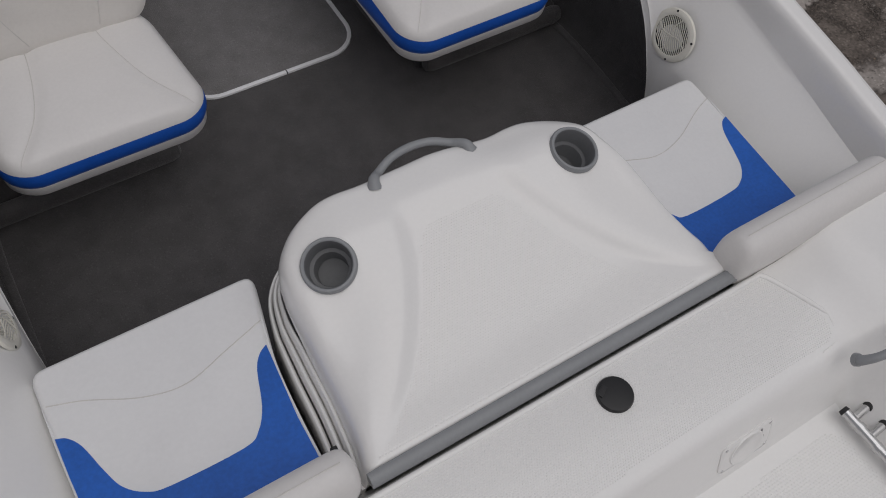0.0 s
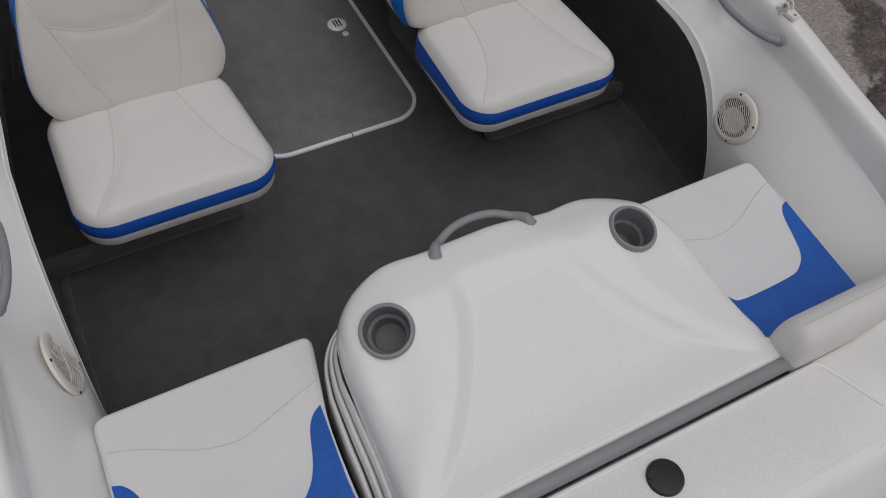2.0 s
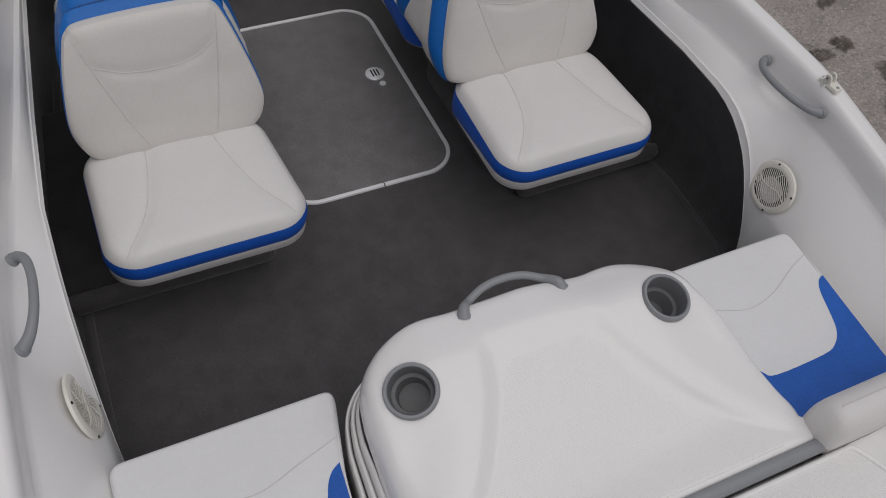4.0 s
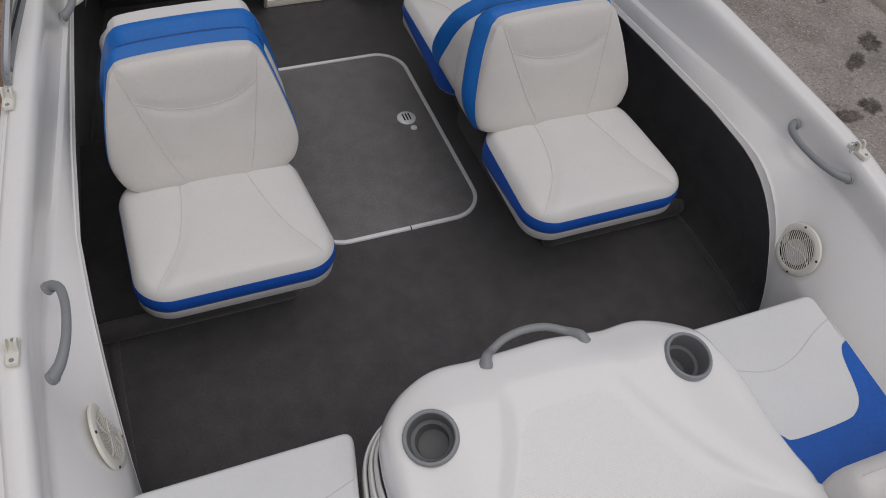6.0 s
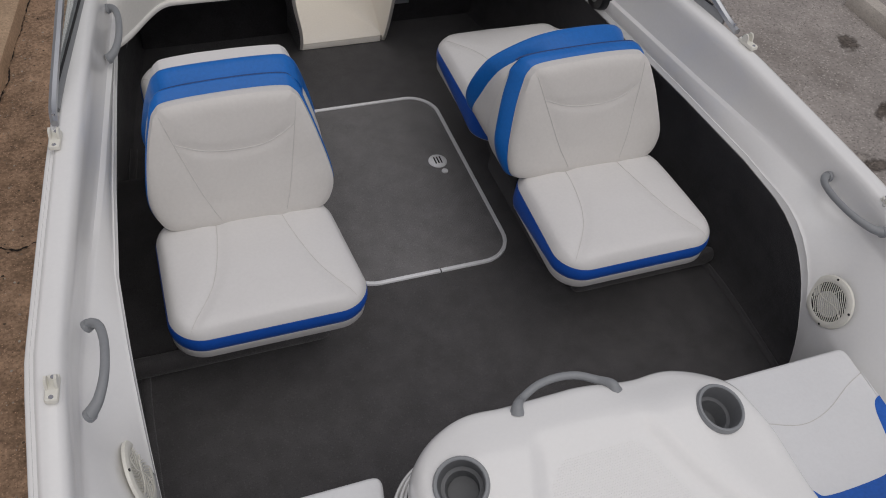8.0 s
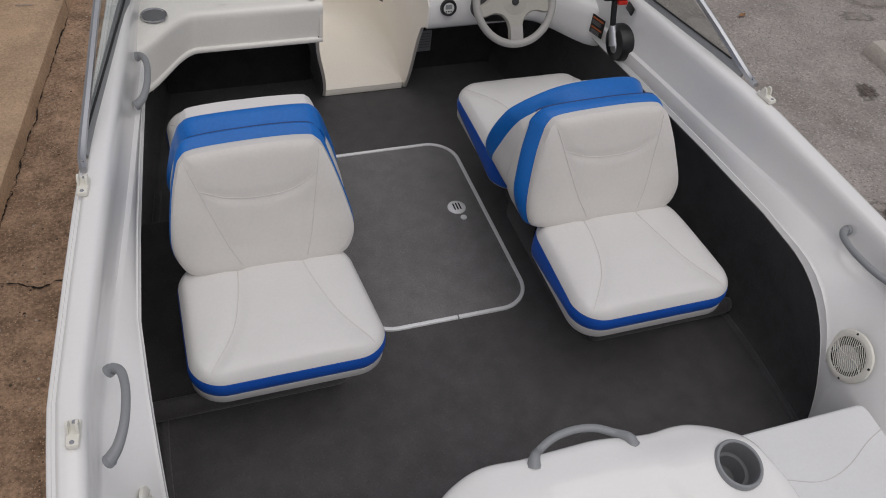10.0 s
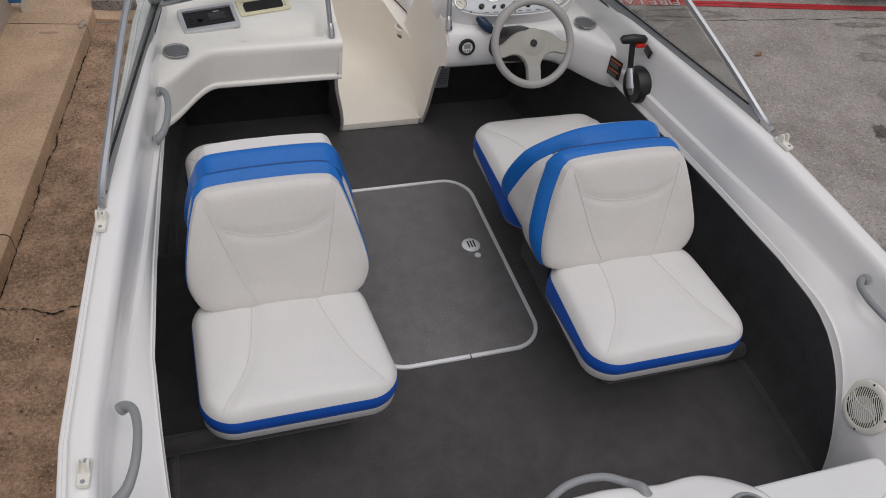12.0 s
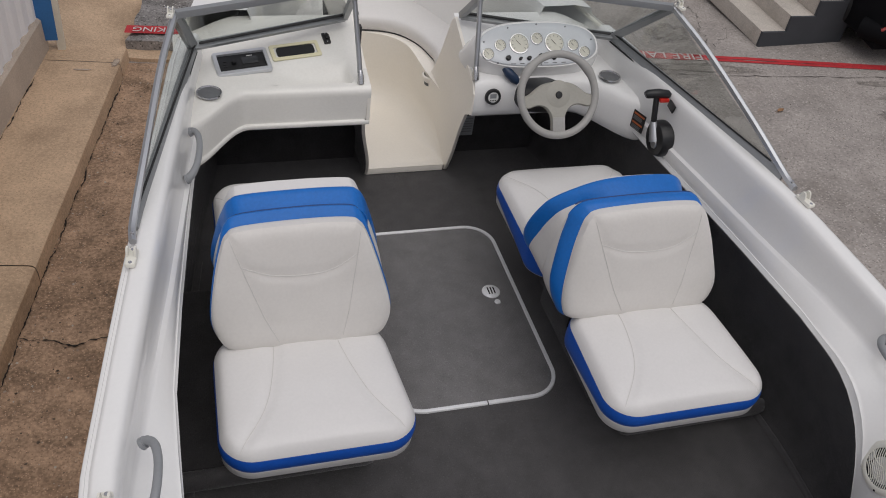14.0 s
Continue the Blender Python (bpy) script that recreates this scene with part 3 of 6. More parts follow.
        def lean(p, M=M, T=T, R=R, s=s, fx=fx, lines=lines, base=base):
            # third number is depth towards the sitter; nothing passes the middle plane
            u, v, w = p
            # the shell widens behind the face, more on one side than on the other
            spread = smooth_step((T + 0.01 - w) / 0.07) * smooth_step((v + 0.02) / 0.16)
            fl = flare if s > 0 else (-0.035, -0.012) if twin < 1 else (-0.004, -0.004)
            u += (-fl[0] if u * fx < 0 else fl[1]) * fx * spread * min(1.0, abs(u) / 0.15)
            if s < 0:
                v -= (0.022 if twin > 1 else 0.006) * smooth_step((T - w) / 0.065) * smooth_step((v - 0.2) / 0.14)
            else:
                # the aft wrap rises towards the seam with its twin
                v += (0.018 if twin > 1 else 0.009) * smooth_step((T + 0.004 - w) / 0.03) * smooth_step((v - 0.29) / 0.07)
            # the wrap reaches the middle plane along the top
            if w < (R + T) / 2 - 0.001:
                w -= 0.10 * smooth_step((v - (0.315 if s > 0 else 0.285)) / 0.06) * smooth_step(((R + T) / 2 - w) / (T - R) * 2)
            if w > T + 0.012:
                w += (0.020 if s > 0 else 0.030 if twin > 1 else 0.008) * max(0.0, 1 - (u / 0.27) ** 4) * max(0.0, 1 - ((v - (0.16 if s > 0 else 0.2)) / 0.26) ** 4) - dip(u, v, lines, 0.0036, 0.015) + 0.0016 * noise.noise((u * 14, v * 14, bx + s))
            w = max(w, (v * 0.2924 - abs(base[0]) + 0.0022) / 0.9563)
            q = M @ Vector((u, v, w))
            q.y = min(q.y, -0.0022) if s > 0 else max(q.y, 0.0022)
            return tuple(q)

        rear = []
        for d, k in ((0.001, 0.0), (0.001, 0.3), (0.001, 0.7), (0.003, 0.92), (0.007, 0.985), (0.014, 1.0)):
            ring = []
            for x, y in ring_at(out, d):
                q = Vector(lean((x, y, R - 0.001)))
                ring.append((q.x, q.y * (1 - k) + (-0.0012 * s) * k, q.z))
            rear.append(ring)
        part("back_shell", loft(rear, True, False, True), vinyl_old, seat)
        part("blue_trim", slab(out, [(0.003, R - 0.004), (0.001, R), (-0.002, R * 0.75 + T * 0.25), (-0.003, (R + T) / 2), (-0.001, R * 0.25 + T * 0.75), (0.003, T - 0.004), (0.008, T - 0.001)] + ([(0.014, T + 0.003), (0.026, T + 0.005), (0.038, T + 0.005)] if s < 0 and twin < 1 else []), False, False, lean), bright_blue, seat, "bright blue vinyl wrap round the backrest edge")
        if s > 0:
            top = [Vector(lean((u, v, R - 0.03))) for u, v in out if v > 0.372 * tall]
            top.sort(key=lambda q: q.x)
            part("top_joint", tube([(q.x, 0.0, q.z + 0.001) for q in top[::3]], 0.0026, 6), joint_blue, seat, "dark stitched joint between the two backs")
        e = 0.0 if s > 0 else 0.03 if twin < 1 else 0.006
        levels = [(0.008 + e, T - 0.004), (0.004 + e, T), (0.004 + e, T + 0.007), (0.008 + e, T + 0.0135), (0.016 + e, T + 0.018), (0.026 + e, T + 0.0205)] + [(0.026 + e + 0.0125 * k, T + 0.022) for k in range(1, 13 if e else 15)]
        bm = slab(out, levels, False, True, lean)
        sewn = stitch(bm, [[M @ Vector((u, v, 0.3)) for u, v in l] for l in lines], -(M.to_3x3() @ Vector((0, 0, 1))))
        face = part(name, bm, vinyl_old if s > 0 else vinyl, seat)
        for l in sewn:
            part("seam", tube(l, 0.0011, 6), thread, face)
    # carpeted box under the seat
    part("pedestal", box(bx, 0.03, 0.165, 0.26, 0.50, 0.27, 0.012), carpet_shaded, seat, "carpet-covered pedestal, darkened for the shade under the seat")
    part("hinge_bar", box(0, 0.0, 0.32, 0.36, 0.10, 0.16, 0.01), black_plastic, seat)
    return seat


seat_p = back_to_back(0.0, -0.298, 0.04, 0.0, 0.958, (-0.014, -0.002), 1.062, -0.006, 0.972)
seat_p.location = (-0.543, 1.52, 0)
seat_s = back_to_back(0.02, -0.310, 0.0, -0.012, 0.924, (0.030, 0.0), 0.955, 0.005, 1.0)
seat_s.location = (0.490, 1.492, 0)
# low carpeted plinths from the pedestals out to the sides, each with a rolled front edge
for cx, w, yy in ((-0.648, 0.61, 1.585), (0.705, 0.56, 1.545)):
    led = thing("seat_plinth", "low carpeted plinth under the lounge seat, its board darkened for shade", "plinth", "carpeted plinths")
    # the board's darker carpet carries the shade under the seat
    part("board", slab(rrect(w - 0.02, 0.74, 0.02, 4, cx, yy + 0.02), [(0.0, 0.0), (0.0, 0.052), (0.006, 0.058), (0.02, 0.060)], False), carpet_shaded, led)
    yf = yy - 0.372
    roll = [(cx - w / 2 + 0.012, 0.40), (cx - w / 2 + 0.02, 0.8), (cx - w / 2 + 0.04, 1.0), (cx, 1.0), (cx + w / 2 - 0.04, 1.0), (cx + w / 2 - 0.02, 0.8), (cx + w / 2 - 0.012, 0.40)]
    part("rolled_edge", loft([[(x, yf + 0.026 * k * math.cos(a), 0.042 + 0.036 * k * math.sin(a)) for a in [2 * math.pi * q / 16 for q in range(16)]] for x, k in roll], True, True, True), carpet, led, "grey carpet rolled over the front edge")


# ---- aft jump seats ----
def aft_seat(side):
    s = thing("aft_jump_seat", "white vinyl jump seat cushion with a blue inlaid panel", "seat", "aft jump seats")

    def mx(x, y):
        # the starboard cushion stops where the lid begins
        return x - 0.010 * smooth_step((-0.8 - x) / 0.09) if side < 0 else max(-x - 0.032 - 0.026 * smooth_step((-x - 0.5) / 0.15) * smooth_step((0.56 - y) / 0.45), interp(y, (0.2, 0.34, 0.5, 0.55), (0.470, 0.462, 0.43, 0.41)))

    base = [(-0.90, 0.546), (-0.905, 0.27), (-0.905, 0.0), (-0.482, 0.0), (-0.478, 0.20), (-0.466, 0.34), (-0.418, 0.546)]
    pts = [(mx(x, y), y) for x, y in base]
    area = sum(a[0] * b[1] - b[0] * a[1] for a, b in zip(pts, pts[1:] + pts[:1]))
    if area < 0:
        pts = pts[::-1]
    fine = round_poly(pts, 0.034)

    body = part("cushion", slab(fine, [(0.012, 0.275), (0.003, 0.28), (0.0, 0.30), (0.0, 0.360), (0.0015, 0.373), (0.005, 0.382), (0.010, 0.3868), (0.015, 0.388)]), vinyl_aft, s)
    inlay = [(-0.897, 0.386), (-0.877, 0.376), (-0.86, 0.346), (-0.845, 0.283), (-0.83, 0.237), (-0.80, 0.206), (-0.754, 0.193), (-0.605, 0.191), (-0.566, 0.209), (-0.537, 0.253), (-0.512, 0.327), (-0.492, 0.358), (-0.470, 0.372)]
    edge = [(p.x, p.y) for p in spline([(mx(x, y), y, 0) for x, y in inlay], 4)]
    poly = edge + [(mx(-0.486, 0.2), 0.2), (mx(-0.49, 0.02), 0.02), (mx(-0.895, 0.02), 0.02), (mx(-0.899, 0.3), 0.3)]
    if side > 0:
        poly = [(max(x, 0.476), y) for x, y in poly if x > 0.478 or y < 0.1]
    bm = prism(poly, 0.3855, 0.3888)
    part("blue_panel", bm, inlay_blue, s, "royal blue vinyl inlay")
    seam = [(-0.890, 0.458), (-0.828, 0.434), (-0.732, 0.386), (-0.644, 0.371), (-0.544, 0.401), (-0.455, 0.429)]
    part("seam", tube([(p.x, p.y, 0.3882) for p in spline([(mx(x, y), y, 0) for x, y in seam if side < 0 or -x - 0.032 > 0.47], 8)], 0.0012, 6), thread, body)
    for l in ([(-0.899, 0.46), (-0.899, 0.27), (-0.899, 0.03)], [(-0.442, 0.47), (-0.471, 0.34), (-0.483, 0.20), (-0.487, 0.03)]):
        part("piping", tube([(p.x, p.y, 0.3815) for p in spline([(mx(x, y), y, 0) for x, y in l], 8)], [0.0042 * min(1.0, 0.12 + k / 5) for k in range(8 * (len(l) - 1) + 1)], 8), vinyl_aft, s)
    part("seat_base", box((mx(-0.90, 0.2) + mx(-0.45, 0.2)) / 2, 0.25, 0.137, abs(mx(-0.90, 0.2) - mx(-0.45, 0.2)) - 0.02, 0.5, 0.272, 0.01), carpet_shaded, s)
    return s


aft_seat(-1)
aft_seat(1)


# ---- rolled bolsters behind the jump seats ----
def bolster(x0, x1):
    b = thing("aft_bolster", "white vinyl rolled bolster along the aft deck", "cushion", "aft bolsters")
    n = 22
    rings = []
    for i in range(n + 1):
        t = (1 - math.cos(math.pi * i / n)) / 2
        x = x0 + (x1 - x0) * t
        e = 1 - (abs(2 * t - 1)) ** 26
        r = 0.12 + 0.88 * max(0.0, e) ** 0.5
        prof = [(p.x, p.y) for p in spline([(0.052, 0.36, 0), (0.066, 0.42, 0), (0.066, 0.50, 0), (0.052, 0.545, 0), (0.02, 0.564, 0), (-0.012, 0.552, 0), (-0.027, 0.522, 0), (-0.028, 0.48, 0), (-0.022, 0.42, 0)], 3)]
        cy, cz = 0.025, 0.47
        rings.append([(x, cy + (y - cy) * r, cz + (z - cz) * r) for y, z in prof])
    body = part("cushion", loft(rings, True, True, True), vinyl, b)
    part("seam", tube([(x0 + (x1 - x0) * (0.06 + 0.88 * k / 12), 0.0215, 0.5645) for k in range(13)], 0.0012, 6), thread, body)
    return b


bolster(-0.455, -0.98)
bolster(0.478, 0.98)

# ---- engine cover ----
cover = thing("engine_cover", "white moulded engine cover lid with a non-slip top", "engine cover")
CX = 0.0


def cover_outline():
    half = [(0.0, 0.545), (0.10, 0.543), (0.17, 0.542), (0.235, 0.546), (0.29, 0.540), (0.345, 0.515), (0.385, 0.468), (0.402, 0.40), (0.415, 0.30), (0.432, 0.18), (0.455, 0.07), (0.474, 0.015), (0.474, 0.0)]
    right = [(CX + p.x, p.y) for p in spline([(a, b, 0) for a, b in half], 10)]
    left = [(2 * CX - x, y) for x, y in right][::-1]
    right = [(x + 0.020 * smooth_step((0.46 - y) / 0.15) * smooth_step((y - 0.02) / 0.08) * smooth_step(x / 0.2) + 0.018 * smooth_step((0.062 - y) / 0.02) * smooth_step(x / 0.2), y) for x, y in right]
    pts = left[:-1] + right
    n = 40
    a, b = pts[-1], pts[0]
    return pts + [(a[0] + (b[0] - a[0]) * k / n, 0.0) for k in range(1, n)]


oc = cover_outline()
area = sum(a[0] * b[1] - b[0] * a[1] for a, b in zip(oc, oc[1:] + oc[:1]))
if area < 0:
    oc = oc[::-1]


def smooth01(t):
    t = min(1.0, max(0.0, t))
    return t * t * (3 - 2 * t)


def cover_z(x, y):
    """Height of the lid: it climbs forward, with a dished tread between two raised shoulders."""
    u = abs(x - CX)
    z = 0.462 + 0.125 * smooth01(y / 0.52)
    shoulder = interp(y, (0.0, 0.012, 0.052, 0.135, 0.20, 0.262, 0.33, 0.391, 0.5), (0.48, 0.45, 0.395, 0.30, 0.243, 0.20, 0.16, 0.137, 0.118)) - 0.015
    d = smooth01((u - shoulder + 0.004) / 0.046)
    e = smooth01((y - 0.37) / 0.09)
    z += (-0.016 + 0.016 * (d + e - d * e)) * smooth01((y - 0.01) / 0.15)
    z -= (0.034 if x < CX else 0.012) * smooth01((u - max(shoulder, 0.17) - 0.06) / 0.16)
    z -= (0.018 + 0.032 * smooth01((x - CX) / 0.2)) * smooth01((y - 0.41) / 0.13)
    return z


CUPS = [(-0.310, 0.392), (0.308, 0.392)]


def cover_top():
    # concentric rings from the rim inwards, lifted to the height field
    rings = []
    cx, cy = CX, 0.24
    for f, drop in [(1.0, 0.125), (1.008, 0.10), (1.008, 0.07), (1.0, 0.045), (0.988, 0.025), (0.968, 0.010), (0.942, 0.003), (0.90, 0.0)] + [(0.90 * (1 - k / 40), 0.0) for k in range(1, 39)]:
        ring = []
        for x, y in oc:
            u, v = cx + (x - cx) * f, max(0.0, cy + (y - cy) * f)
            ring.append((u, v, cover_z(u, v) - drop))
        rings.append(ring)
    bm = loft(rings, True)
    bm.verts.ensure_lookup_table()
    inner = list(bm.verts)[-len(oc):]
    tip = bm.verts.new((cx, cy, cover_z(cx, cy)))
    for i in range(len(inner)):
        bm.faces.new((inner[i], inner[(i + 1) % len(inner)], tip))
    for hx, hy in CUPS:
        gone = [f for f in bm.faces if math.hypot(f.calc_center_median().x - hx, f.calc_center_median().y - hy) < 0.053 and f.calc_center_median().z > 0.5]
        bmesh.ops.delete(bm, geom=gone, context="FACES")
        for v in bm.verts:
            d = math.hypot(v.co.x - hx, v.co.y - hy)
            if v.is_boundary and d < 0.08 and v.co.z > 0.5:
                v.co.x, v.co.y = hx + (v.co.x - hx) / d * 0.053, hy + (v.co.y - hy) / d * 0.053
    return bm


def skew(bm):
    # the lid sits a little askew: its aft edge lies to starboard
    for v in bm.verts:
        v.co.x += 0.036 * max(0.0, 1 - v.co.y / 0.40)
    return bm


lid = part("lid", skew(cover_top()), gelcoat, cover)
lip = [(x, max(y, 0.0), cover_z(x, max(y, 0.0)) - 0.128) for x, y in inset(oc, -0.001)]
part("gasket", skew(loft([[(x, y, z + 0.004) for x, y, z in lip], [(a, max(b, 0.0), 0.380) for a, b in inset(oc, -0.003)], [(a, max(b, 0.0), 0.374) for a, b in inset(oc, -0.004)], [(a, max(b, 0.0), 0.36) for a, b in inset(oc, 0.002)]], True)), rubber, cover, "black rubber seal under the lid")


def ledge_ring(d, z):
    # the ledges close up towards the front of the lid
    wide, tight = inset(oc, -d), inset(oc, -0.72 * d)
    out = []
    for (a, b), (c, e) in zip(wide, tight):
        t = smooth01((b - 0.25) / 0.25)
        out.append((a + (c - a) * t, max(b + (e - b) * t, 0.0), z))
    return out


for d0, z0 in ((0.002, 0.400), (0.017, 0.377), (0.034, 0.352)):
    part("frame_ledge", skew(loft([ledge_ring(d, z) for d, z in ((d0 - 0.004, z0 - 0.02), (d0, z0 - 0.004), (d0 + 0.003, z0), (d0 + 0.008, z0), (d0 + 0.011, z0 - 0.004), (d0 + 0.012, z0 - 0.03), (d0 + 0.012, 0.2 if d0 > 0.03 else z0 - 0.04))], True)), gelcoat, cover, "white moulded ledge below the lid")
part("lower_body", skew(loft([[(a, max(b, 0.0), z) for a, b in inset(oc, -0.012)] for z in (0.36, 0.02)], True)), gelcoat, cover)
part("trim_strip", loft([[(CX + 0.036 - 0.474 + 0.966 * k / 20, y, z) for y, z in ((0.008, 0.460), (0.002, 0.4635), (-0.008, 0.4625), (-0.016, 0.457), (-0.0205, 0.449), (-0.020, 0.441), (0.002, 0.436))] for k in range(21)], True, True, True), grey_plastic, cover, "grey rubber edge strip")
for x, y in CUPS:
    z = cover_z(x, y)
    slope = Vector((cover_z(x - 0.05, y) - cover_z(x + 0.05, y), cover_z(x, y - 0.05) - cover_z(x, y + 0.05), 0.1)).normalized()
    mid = (cover_z(x - 0.05, y) + cover_z(x + 0.05, y) + cover_z(x, y - 0.05) + cover_z(x, y + 0.05)) / 4
    tilt = Matrix.Translation((x, y, mid + 0.002)) @ Vector((0, 0, 1)).rotation_difference(slope).to_matrix().to_4x4()
    cup = part("cup_holder", lathe([(0.048, -0.004), (0.0575, -0.002), (0.0585, 0.003), (0.056, 0.007), (0.050, 0.007), (0.047, 0.002), (0.0455, -0.034), (0.0445, -0.036), (0.0365, -0.037), (0.0355, -0.039), (0.034, -0.076), (0.0325, -0.078), (0.0, -0.0785)], 40, tilt), cup_dark, cover, "grey plastic cup holder")
    part("cup_ring", lathe([(0.049, 0.0072), (0.051, 0.0092), (0.0555, 0.0088), (0.0586, 0.0035), (0.0588, -0.003)], 40, tilt), grey_plastic, cup)
hx = 0.122
hc = -0.018
hz = [cover_z(hc + sd * hx, 0.512) for sd in (-1, 1)]
hp = [(-hx, 0.506, hz[0] - 0.006), (-hx + 0.006, 0.520, hz[0] + 0.006), (-0.092, 0.545, 0.553), (-0.05, 0.562, 0.562), (0.0, 0.568, 0.5645), (0.05, 0.562, 0.562), (0.092, 0.545, 0.553), (hx - 0.006, 0.520, hz[1] + 0.006), (hx, 0.506, hz[1] - 0.006)]
part("grab_handle", tube(spline([(hc + x, y, z) for x, y, z in hp], 5), [0.0092 + 0.0085 * abs(k / 20 - 1) ** 4 for k in range(41)], 12), grey_plastic, cover, "grey curved plastic grab handle")
latch = part("latch", box(-0.459, 0.085, 0.400, 0.014, 0.030, 0.03, 0.003, None), rubber, cover, "black rubber draw latch")
part("catch", box(-0.456, 0.060, 0.398, 0.022, 0.020, 0.018, 0.003), black_plastic, latch)
for sd in (-1, 1):
    edge = part("carpet_edge", tube([(sd * (x_floor(y, sd) - 0.026), y, -0.002) for y in [0.66 + 0.08 * k for k in range(20)]], 0.014, 10), carpet, hull, "rolled carpet seam along the cockpit side")


# ---- windshield ----
ws = thing("windshield", "tinted walk-through windshield in a grey aluminium frame", "windshield")


def bar(a, b, w, h, mat, name, up=(0, 0, 1), label="", parent=None, r=0.003):
    """A squared bar from a to b, w across and h along up."""
    a, b, up = Vector(a), Vector(b), Vector(up)
    d = (b - a).normalized()
    s = d.cross(up).normalized()
    u = s.cross(d).normalized()
    m = Matrix((s, d, u)).transposed().to_4x4()
    m.translation = (a + b) / 2
    return part(name, box(0, 0, 0, w, (b - a).length, h, r, m), mat, parent or ws, label)


def pane(pts, name="pane"):
    """A glass pane 5 mm thick."""
    p = [Vector(q) for q in pts]
    n = (p[1] - p[0]).cross(p[-1] - p[0]).normalized() * 0.0025
    bm = bmesh.new()
    f = [bm.verts.new(q + n) for q in p]
    g = [bm.verts.new(q - n) for q in p]
    bm.faces.new(f)
    bm.faces.new(g[::-1])
    for i in range(len(p)):
        j = (i + 1) % len(p)
        bm.faces.new((f[j], f[i], g[i], g[j]))
    ob = part(name, bm, glass, ws, smooth=False)
    ob.visible_shadow = False
    return ob


for s in (-1, 1):
    R, B, Tp = Vector((s * 0.962, 1.490, 0.745)), Vector((s * 0.766, 2.412, 0.750)), Vector((s * 0.815, 2.160, 0.995))
    I0, I1 = Vector((s * 0.222, 2.612, 0.742)), Vector((s * 0.236, 2.36, 0.985))
    bar(R + Vector((0, 0.03, -0.004)), B, 0.014, 0.034, frame_grey, "sill_bar", (s * 0.5, 0, 1))
    bar(R + Vector((s * -0.012, 0.09, 0.016)), B + Vector((s * -0.010, 0, 0.018)), 0.005, 0.006, rubber, "gasket", (s * 0.5, 0, 1))
    bar(R + Vector((s * -0.010, 0.02, -0.020)), B + Vector((s * -0.010, 0, -0.020)), 0.006, 0.006, rubber, "gasket", (s * 0.5, 0, 1))
    top = spline([R + Vector((s * 0.003, -0.034, 0.0)), R + Vector((0, 0.03, 0.012)), R.lerp(Tp, 0.3) + Vector((s * 0.006, 0, 0.012)), R.lerp(Tp, 0.7) + Vector((s * 0.008, 0, 0.012)), Tp], 6)
    bm = loft([[p + Vector((s * dx, 0, dz)) for dx, dz in ((-0.007, -0.008), (0.009, -0.008), (0.011, 0.004), (0.003, 0.010), (-0.006, 0.006))] for p in top], True, True, True)
    part("top_bar", bm, aluminium, ws, "bright aluminium top rail")
    part("bolt", lathe([(0.0, 0.006), (0.004, 0.005), (0.005, 0.0)], 10, Matrix.Translation(R + Vector((s * 0.004, -0.015, 0.010)))), steel, ws)
    bar(B + Vector((0, 0.01, -0.01)), Tp, 0.030, 0.026, frame_grey, "corner_post", (s * 1, 0.6, 0.3))
    bar(B, I0, 0.026, 0.026, frame_grey, "lower_bar", (0, -0.7, 0.7))
    bar(B + Vector((s * -0.02, -0.012, 0.018)), I0 + Vector((0, -0.012, 0.018)), 0.008, 0.010, rubber, "gasket", (0, -0.7, 0.7))
    bar(I0, I1, 0.024, 0.020, frame_grey, "inner_post", (s * 1, 0, 0))
    bar(Tp, I1, 0.022, 0.022, frame_grey, "upper_bar", (0, 0, 1))
    pane([R + Vector((0, 0.06, 0.012)), B + Vector((0, 0, 0.016)), Tp + Vector((0, 0.01, -0.01))])
    pane([B + Vector((s * -0.012, 0, 0.012)), I0 + Vector((s * 0.008, 0, 0.012)), I1 + Vector((s * 0.008, 0, -0.01)), Tp + Vector((s * -0.014, 0, -0.01))])
    foot = Vector((s * 0.212, 2.341, 0.645))
    part("strut", tube([foot + Vector((0, 0, -0.01)), foot + Vector((s * 0.004, 0.03, 0.08)), Vector((s * 0.225, 2.446, 0.89)), Vector((s * 0.232, 2.40, 0.975))], 0.009, 10), aluminium, ws, "slim aluminium support strut")
    part("strut_foot", tube([foot + Vector((0, -0.008, -0.012)), foot + Vector((0, 0.002, 0.012)), foot + Vector((0, 0.012, 0.03))], [0.013, 0.012, 0.009], 10), steel, ws)


